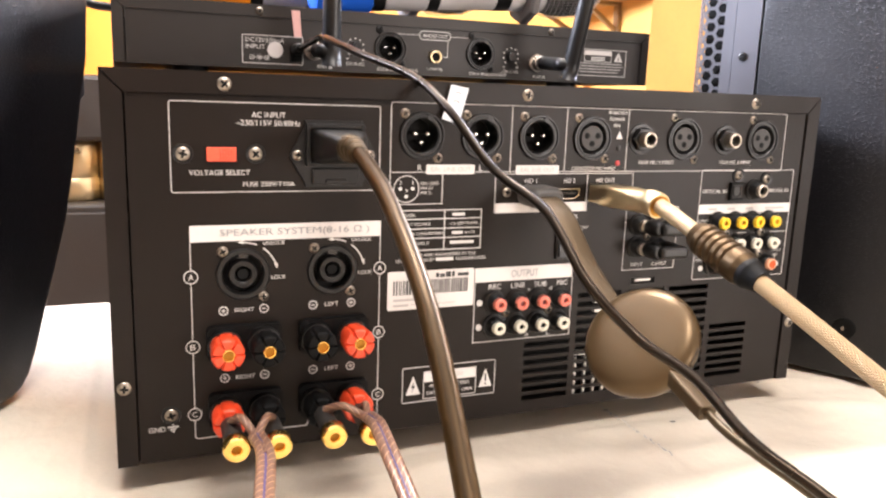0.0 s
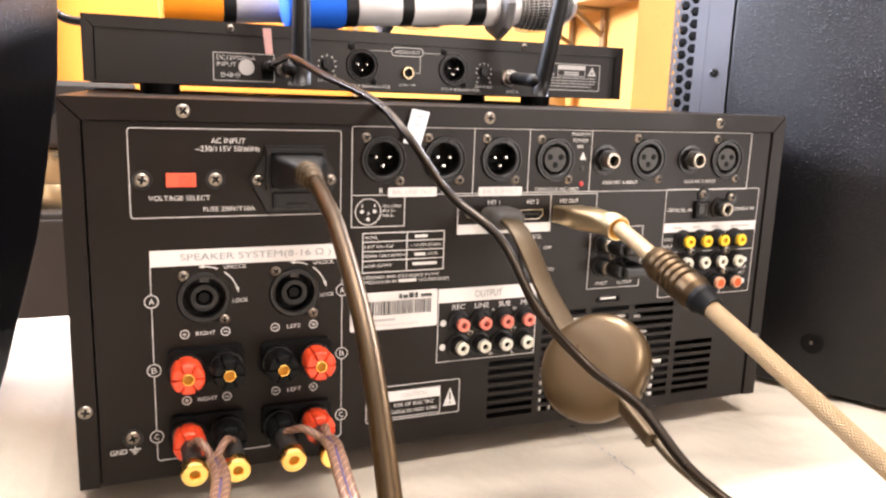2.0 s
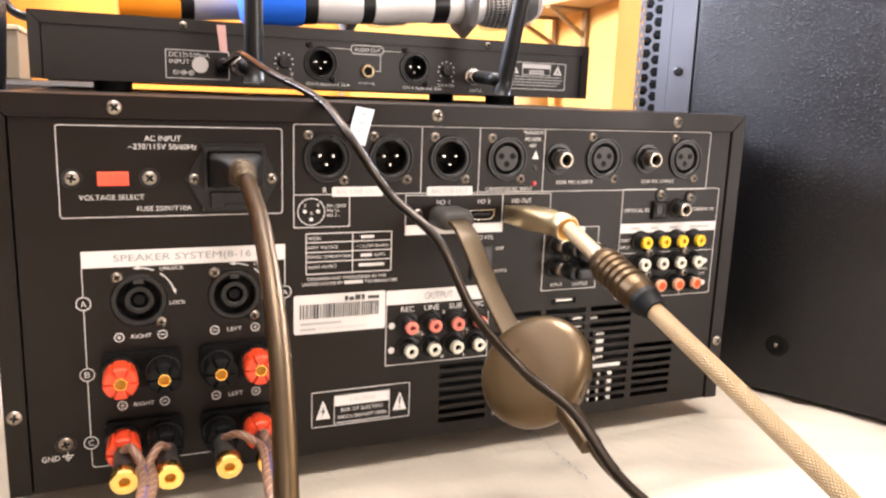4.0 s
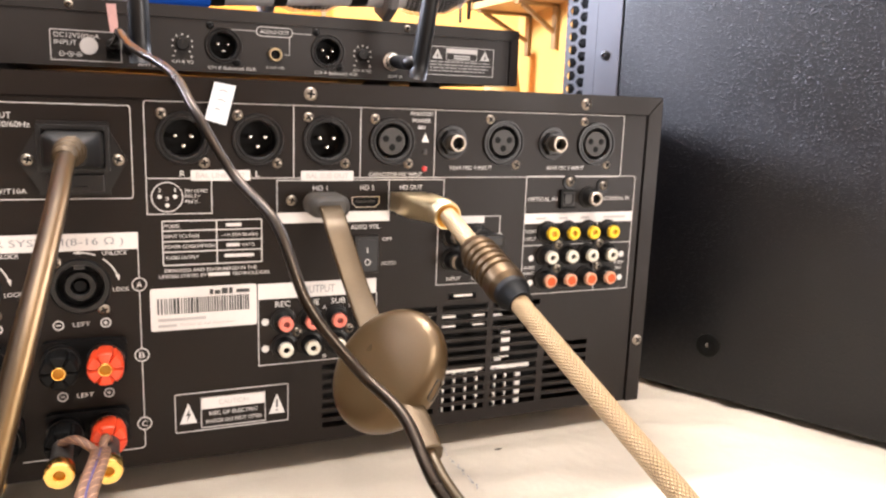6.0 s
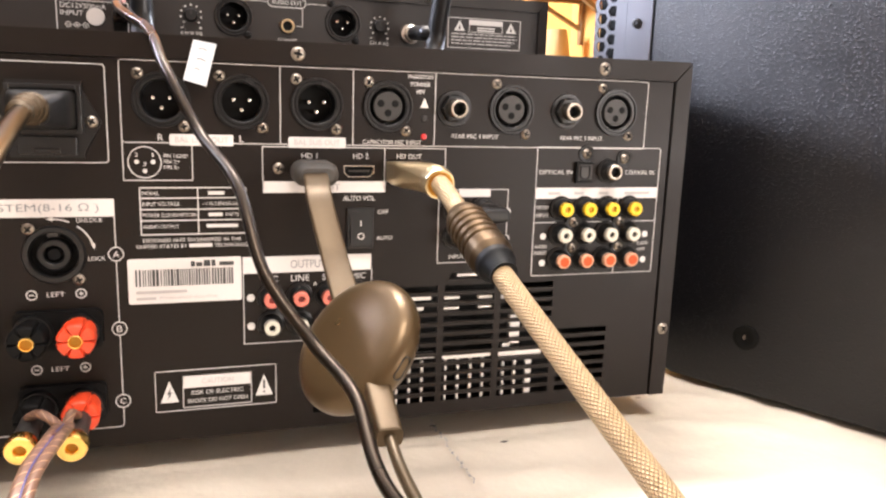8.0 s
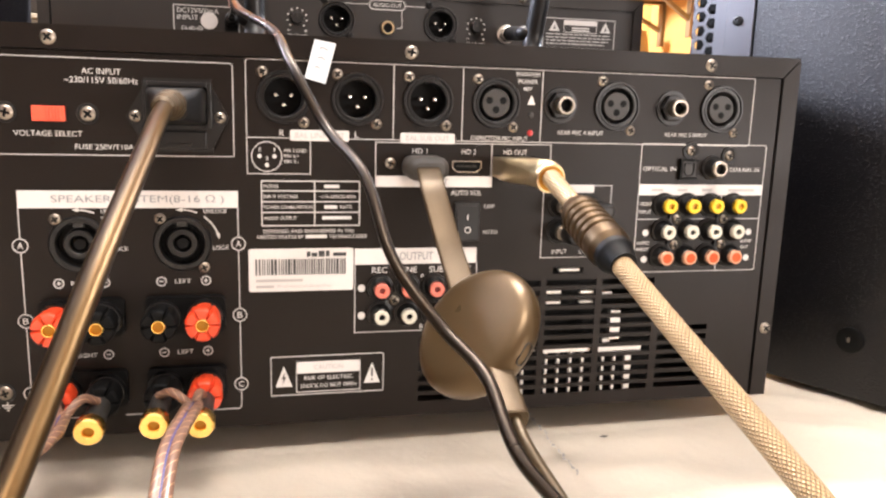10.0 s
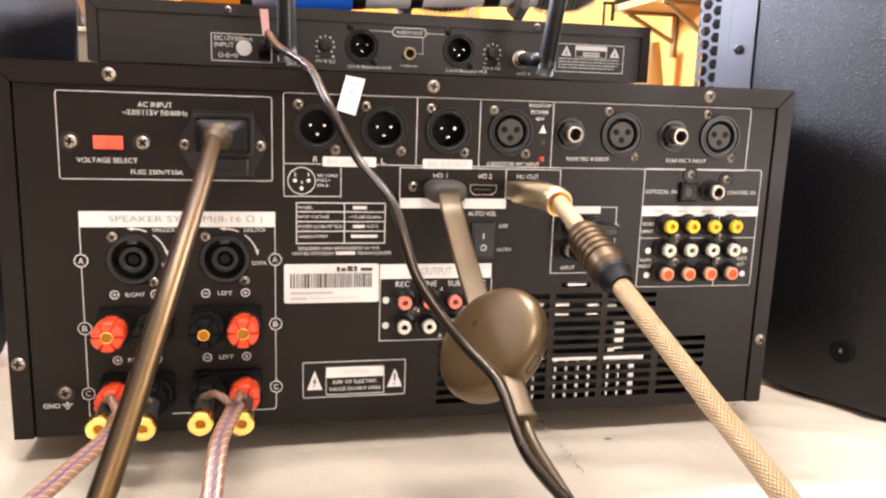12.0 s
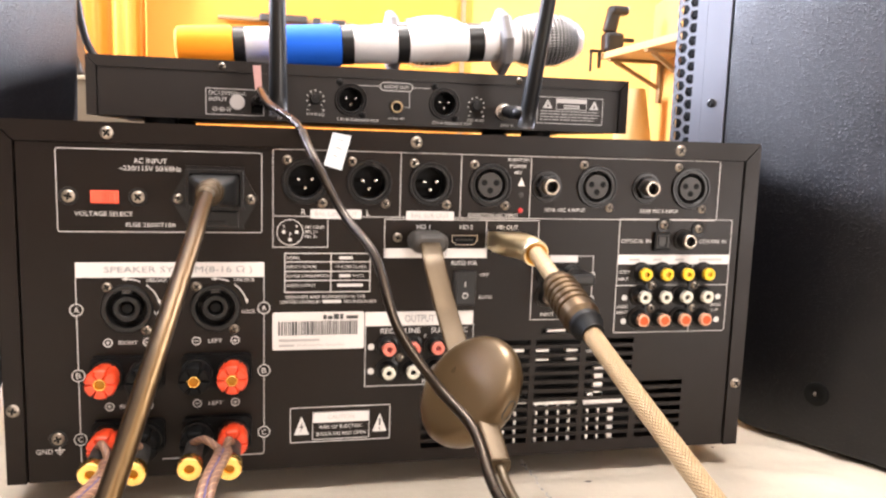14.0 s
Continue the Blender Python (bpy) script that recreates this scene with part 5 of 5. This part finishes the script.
part("plug", bm, GOLD_DULL, hd, "champagne gold metal plug", smooth=True)
along(hd, "collar", [(55.6, -42, 146.0), (55.9, -48, 145.2), (56.0, -51, 144.6)], circle(7.2, 28), GOLD_DULL, "polished gold collar", step=0.5, sizes=lambda s: 0.94 + 0.06 * min(1, 5 * s, 5 * (1 - s)) - (0.05 if 0.45 < s < 0.55 else 0))
# solid dark end that stands in for the shaded open mouth
along(hd, "collar_mouth", [(55.9, -46, 145.5), (56.0, -50.4, 144.7), (56.03, -51.6, 144.45)], circle(5.9, 24), BRASS_SHADED, "collar mouth with its shade put into the colour", step=1.0)
HD_PATH = [(55.7, -46.1, 146.7), (56.0, -68, 140), (56.3, -91.6, 132.0), (57.6, -137.1, 116.2), (63.0, -181.3, 97.2), (70.6, -224.2, 76.2), (77.0, -267.4, 53.7), (87, -325, 25), (102, -385, 6), (135, -480, 5.5), (200, -600, 5.5)]
along(hd, "braided_sleeve", HD_PATH[2:], circle(4.05, 20), BRAID, "tan woven sleeve", step=2.0)
along(hd, "inner_braid", HD_PATH[:3] + [(56.6, -105, 127.5)], circle(4.2, 20), BRAID_FINE, "pale shielding under clear cover", step=2.0)
along(hd, "ferrite_sleeve", [(55.9, -83, 135.0), (56.4, -101, 129.0), (57.1, -119, 122.9)], circle(8.6, 26), FERRITE, "ribbed brown-black ferrite sleeve", step=0.35,
      sizes=lambda s: 0.80 + 0.20 * min(1, 7 * s, 7 * (1 - s)) - (0.17 if 0.14 < s < 0.72 and (s * 9) % 1 < 0.26 else 0))
along(hd, "ferrite_boot", [(57.0, -116.5, 123.7), (57.2, -121, 122.2), (57.4, -126, 120.5)], circle(7.6, 24), PLASTIC_DARK, "black moulded end boot", step=0.5,
      sizes=lambda s: 1.0 - 0.30 * max(0.0, (s - 0.35) / 0.65) ** 0.6)

PUCK_AT = (8.2, -108, 91.4)
dongle = cable_thing("streaming_dongle", PUCK_AT, "round smoky black streaming dongle hanging from a flat cable", "dongle")
axis, across = Vector((-0.72, -0.33, 0.61)).normalized(), Vector((-0.05, 0.90, 0.42))
across = (across - axis * across.dot(axis)).normalized()
third = axis.cross(across)
rot = Matrix((third, across, axis)).transposed()


def puck_profile():
    """Half section of the case: gently domed faces, tight round shoulders and an upright side."""
    face = [(0, 7.3), (9, 7.2), (16, 6.95), (20.4, 6.5), (22.9, 5.9), (24.8, 4.8), (26.0, 3.2), (26.6, 1.6), (26.7, 0.3)]
    return [(r, -z) for r, z in face] + [(r, z) for r, z in reversed(face)]


bm = turned(puck_profile(), 56, "z")
bmesh.ops.rotate(bm, cent=(0, 0, 0), matrix=rot, verts=bm.verts)
puck = part("case", bm, PUCK, dongle, "smooth rounded disc case", PUCK_AT, True)
bm = stroke(bmesh.new(), rounded(-4.4, 4.4, -1.6, 1.6, 1.5), 0.45, -0.2, 0.4, True)
side = (third * -0.5 - across * 0.866).normalized()
bmesh.ops.rotate(bm, cent=(0, 0, 0), matrix=Matrix((side.cross(axis), -side, axis)).transposed(), verts=bm.verts)
part("button", bm, PLASTIC_BLACK, puck, "shallow oval button groove", Vector(PUCK_AT) + side * 26.5)
bm = bmesh.new()
plug_rows = []
for y, w, h in ((-1.5, 9.0, 4.4), (-3, 10.6, 5.8), (-15, 10.6, 5.8), (-19, 9.6, 5.0), (-21, 7.4, 3.4)):
    plug_rows.append([bm.verts.new((6.4 + x, y, 145.4 + z)) for x, z in rounded(-w, w, -h, h, h * 0.92, 5)])
for a, b in zip(plug_rows, plug_rows[1:]):
    for k in range(len(a)):
        bm.faces.new((a[k], a[(k + 1) % len(a)], b[(k + 1) % len(b)], b[k]))
bm.faces.new(plug_rows[0]), bm.faces.new(plug_rows[-1])
part("plug", bm, PLUG_GREY, dongle, "oval charcoal plug", smooth=True)
along(dongle, "flat_cable", [(5.8, -17, 146.0), (4.4, -32, 143.2), (3.7, -44.5, 136.9), (6.8, -61.7, 117.0), (8.4, -80, 103.6), (8.4, -90, 98)], oval(11.4, 2.6, 1.2), RIBBON, "flat grey-brown lead", step=2.0)
along(dongle, "strain_block", [(10.4, -128, 83.6), (10.0, -140, 79.4), (9.6, -153, 75.2)], oval(9.4, 7.6, 1.8), RIBBON, "faceted strain block", step=1.5, sizes=lambda s: 1.0 - 0.1 * s)
along(dongle, "supply_cable", [(9.7, -150, 76.2), (9.6, -166, 71.6), (10.4, -199.0, 67.7), (10.8, -235.0, 62.8), (14, -282, 46), (26, -345, 13), (46, -420, 4), (72, -570, 4)], circle(2.0, 12), SMOKE, "thin dark supply lead")


# ---- speaker leads ----
PLUG_BARREL = ring_mesh([(0, -15), (4.2, -15), (4.6, -16), (4.7, -34), (5.0, -35), (5.0, -40), (4.6, -41)], 24)
PLUG_END = ring_mesh([(2.0, -44.5), (2.0, -46.8), (2.6, -47.6), (5.6, -47.6), (6.2, -46.8), (6.3, -41.6), (5.6, -40.6), (4.4, -40.6)], 28)
PLUG_BORE = ring_mesh([(0, -45.4), (2.05, -45.4), (2.05, -45.0)], 14)


def figure_eight(r):
    out = []
    for cx, a0 in ((r * 0.94, -150), (-r * 0.94, 30)):
        for k in range(9):
            a = radians(a0 + 300 * k / 8)
            out.append((cx + r * math.cos(a), r * math.sin(a)))
    return out


def speaker_lead(posts, path, label):
    lead = cable_thing("speaker_cable", (posts[0][0], -30, 37), label, "speaker cable")
    for x, z in posts:
        tilt = (radians(3), 0, 0)
        body = put("banana_plug", PLUG_BARREL, PLASTIC_GREY, lead, (x, 0, z), "dark metal banana plug", tilt)
        for nm, me, mt in (("end_cap", PLUG_END, GOLD), ("bore", PLUG_BORE, BRASS_SHADED)):
            ob = put(nm, me, mt, body, (x, 0, z), "gold end cap" if nm == "end_cap" else "")
    p = Vector(path[0])
    for x, z in posts:
        along(lead, "conductor", [(x, -27, z + 3.6), (x * 0.6 + p.x * 0.4, -36, z + 8.4), (p.x * 0.9 + x * 0.1, (p.y - 44) / 2, p.z - 0.6), path[1]], circle(2.0, 12), SPEAKER_WIRE, "clear pinkish conductor", step=1.5)
    along(lead, "twin_lead", path, figure_eight(2.2), SPEAKER_WIRE, "clear pinkish twin lead showing copper strands", step=2.0)
    along(lead, "stripe", [(q[0], q[1], q[2] + 1.25) for q in path], circle(0.40, 6), WIRE_STRIPE, "blue marker stripe", step=3.0)


speaker_lead([(-164.7, 38.0), (-145.2, 37.0)], [(-155.6, -48, 42), (-155.4, -70, 42.5), (-163.8, -118, 46), (-172.8, -168, 49), (-188, -235, 36), (-205, -310, 12), (-222, -390, 3), (-260, -520, 3)],
             "pinkish clear speaker cable with gold banana plugs at the ground screw")
speaker_lead([(-118.7, 38.0), (-99.4, 37.0)], [(-102.0, -46, 44), (-102.8, -64, 47), (-106.3, -95.3, 46.6), (-107.0, -128.5, 37.0), (-109, -180, 17), (-113, -240, 3.5), (-122, -400, 3)],
             "pinkish clear speaker cable with gold banana plugs, beside the label")

# ---- beyond the table ----
cable("loose_cable", "thick black cable trailing from the loudspeaker to the receiver", "cable", [(-380, 170, 338.4), (-350, 190, 338.4), (-310, 225, 339.5), (-285, 265, 342), (-266, 315, 338), (-254, 338, 322),
      (-250, 340, 300), (-244, 340, 278), (-232, 337, 264), (-205, 330, 260.8), (-170, 322, 260.8)], circle(3.6, 14), PLASTIC_BLACK)


def slab(plan, z0, z1, bevel=0.0):
    """An upright block over a plan of (x, y) points."""
    bm = bmesh.new()
    low, high = [[bm.verts.new((x, y, z)) for x, y in plan] for z in (z0, z1)]
    bm.faces.new(list(reversed(low))), bm.faces.new(high)
    for k in range(len(plan)):
        j = (k + 1) % len(plan)
        bm.faces.new((low[k], low[j], high[j], high[k]))
    if bevel:
        bmesh.ops.bevel(bm, geom=bm.edges[:], offset=bevel, segments=2, affect="EDGES", profile=0.5)
    return bm


tagged(part("wall_partition", slab([(652, 780), (743, 1200), (820, 1200), (800, 780)], -750, 520), PARTITION, None), "low pale yellow partition wall that carries the shelf", "wall", kind="structure")
shelf = thing("wall_shelf", (660, 950, 386), "pale wooden shelf board on triangular brackets", "shelf")
part("board", slab([(588, 770), (648, 770), (724, 1130), (592, 1130)], 387, 401, 1.5), SHELF_WOOD, shelf)
for by, x0, x1, low in ((1092, 598, 718, 300), (912, 590, 678, 304)):
    bracket = part("bracket", new_box(x0, x1, by, by + 16, 381, 386.6, 1), BRACKET_METAL, shelf, "tan steel bracket")
    part("strut", stroke(bmesh.new(), [(x0 + 14, 381), (x1 - 4, low + 30)], 7, by + 3, 10), BRACKET_METAL, bracket)
    part("upright", new_box(x1 - 7, x1, by, by + 16, low, 381, 1), BRACKET_METAL, bracket)
clip = thing("microphone_clip", (612, 1120, 402), "black microphone clip standing on the shelf edge", "microphone clip")
part("base", new_box(591, 632, 1102, 1138, 402, 442, 7), PLASTIC_BLACK, clip)
bm = new_box(-14, 14, -11, 11, -28, 28, 6)
bmesh.ops.rotate(bm, cent=(0, 0, 0), matrix=Matrix.Rotation(radians(12), 3, "Y"), verts=bm.verts)
part("holder", bm, PLASTIC_BLACK, clip, at=(608, 1120, 468))
part("jaw", new_box(602, 642, 1106, 1134, 478, 497, 6), PLASTIC_BLACK, clip)
part("lever", new_box(628, 660, 1114, 1126, 424, 433, 3), PLASTIC_BLACK, clip)
part("leg", new_box(581, 588, 1116, 1124, 368, 404, 2), PLASTIC_BLACK, clip)
part("foot", new_box(562, 590, 1115, 1125, 400, 406, 2), PLASTIC_BLACK, clip)
part("leg", new_box(563, 568, 1116, 1124, 360, 402, 2), PLASTIC_BLACK, clip)
drape = bmesh.new()
rows = []
for k in range(9):
    z = 120 + 205 * k / 8
    half = 50 - 32 * (k / 8) ** 1.6
    rows.append([drape.verts.new((648 + half * math.cos(a) * (1 + 0.08 * math.sin(9 * a)), 1075 + 26 * math.sin(a), z)) for a in [2 * math.pi * j / 32 for j in range(32)]])
for a, b in zip(rows, rows[1:]):
    for k in range(32):
        drape.faces.new((a[k], a[(k + 1) % 32], b[(k + 1) % 32], b[k]))
drape.faces.new(rows[0]), drape.faces.new(rows[-1])
stand = thing("draped_stool", (648, 1075, -750), "tan cloth draped over a tall stool below the shelf", "stool")
part("cloth", drape, TAN_CURTAIN, stand, smooth=True)
part("column", new_box(630, 666, 1060, 1090, -750, 122, 3), BRACKET_METAL, stand)

side = thing("sideboard", (-330, 1150, -750), "dark brown sideboard behind the table", "sideboard")
part("carcass", new_box(-620, -120, 1000, 1350, -750, 2, 4), DARK_BROWN, side)
for x0 in (-618, -368):
    part("door", new_box(x0 + 4, x0 + 242, 994, 1001, -700, -10, 2), DARK_BROWN, side)
crate = thing("equipment_case", (-330, 1150, 104), "dark brown case lying on gold tins", "case")
part("shell", new_box(-560, -170, 1010, 1300, 106, 214, 8), DARK_BROWN, crate)
for k, x in enumerate((-500, -400, -300, -214)):
    tin = part("gold_tin", turned([(0, 2.4), (44, 2.4), (46, 6), (46, 40), (44.5, 42), (46, 44), (46, 98), (44, 103), (0, 103)], 36, "z"), GOLD_DULL, None, at=(x, 1090, 0), smooth=True)
    tagged(tin, "round gold tin standing on the sideboard", "tin", "gold tins on the sideboard")
storage = thing("storage_box", (-420, 1110, 214), "tan board storage box with pale lid, on dark case", "box")
part("body", new_box(-540, -303, 1022, 1200, 214, 290, 2), TAN_BOX, storage)
part("lid", new_box(-543, -300, 1019, 1203, 290.2, 298, 1.5), TAN_LID, storage, "pale tan lid")
bm = plate(bmesh.new(), [(-560, 298.3), (-404, 298.3), (-410, 322), (-430, 402), (-452, 470), (-490, 520), (-560, 530)], 1030, 1100)
bmesh.ops.bevel(bm, geom=bm.edges[:], offset=7, segments=3, affect="EDGES", profile=0.5)
tagged(part("soft_bag", bm, DARK_BROWN, None, smooth=True), "dark brown soft bag slumped on the storage box", "bag")
rail = thing("hanging_rail", (0, 2280, 595), "dark narrow rail with brown fittings on the yellow wall", "rail")
part("bar", turned([(0, -270), (7, -268), (8, -140), (9, 120), (6, 178), (0, 180)], 14, "x"), BRACKET_METAL, rail, at=(0, 2280, 592), smooth=True)
part("holder", new_box(-136, 22, 2262, 2296, 585, 611, 6), DARK_BROWN, rail)
part("clamp", new_box(40, 66, 2264, 2296, 583, 607, 5), DARK_BROWN, rail)
part("clamp", new_box(104, 150, 2266, 2296, 588, 605, 5), DARK_BROWN, rail)


def curtain(x0, x1, z0, z1, y):
    n = int((x1 - x0) / 8)
    verts, faces = [], []
    for z in (z0, z1):
        for k in range(n + 1):
            x = x0 + (x1 - x0) * k / n
            w = 26 * math.sin(x * 0.06) + 12 * math.sin(x * 0.137 + 1)
            verts.append((x * 0.001, (y + w) * 0.001, z * 0.001))
    for k in range(n):
        faces.append((k, k + 1, n + 2 + k, n + 1 + k))
    me = bpy.data.meshes.new("curtain")
    me.from_pydata(verts, [], faces)
    for p in me.polygons:
        p.use_smooth = True
    return me


cur = put("curtain", curtain(-1000, -480, -700, 1800, 2200), WALL_YELLOW, None)
cur.modifiers.new("thickness", "SOLIDIFY").thickness = 0.003
tagged(cur, "yellow curtain hanging in soft folds", "curtain")
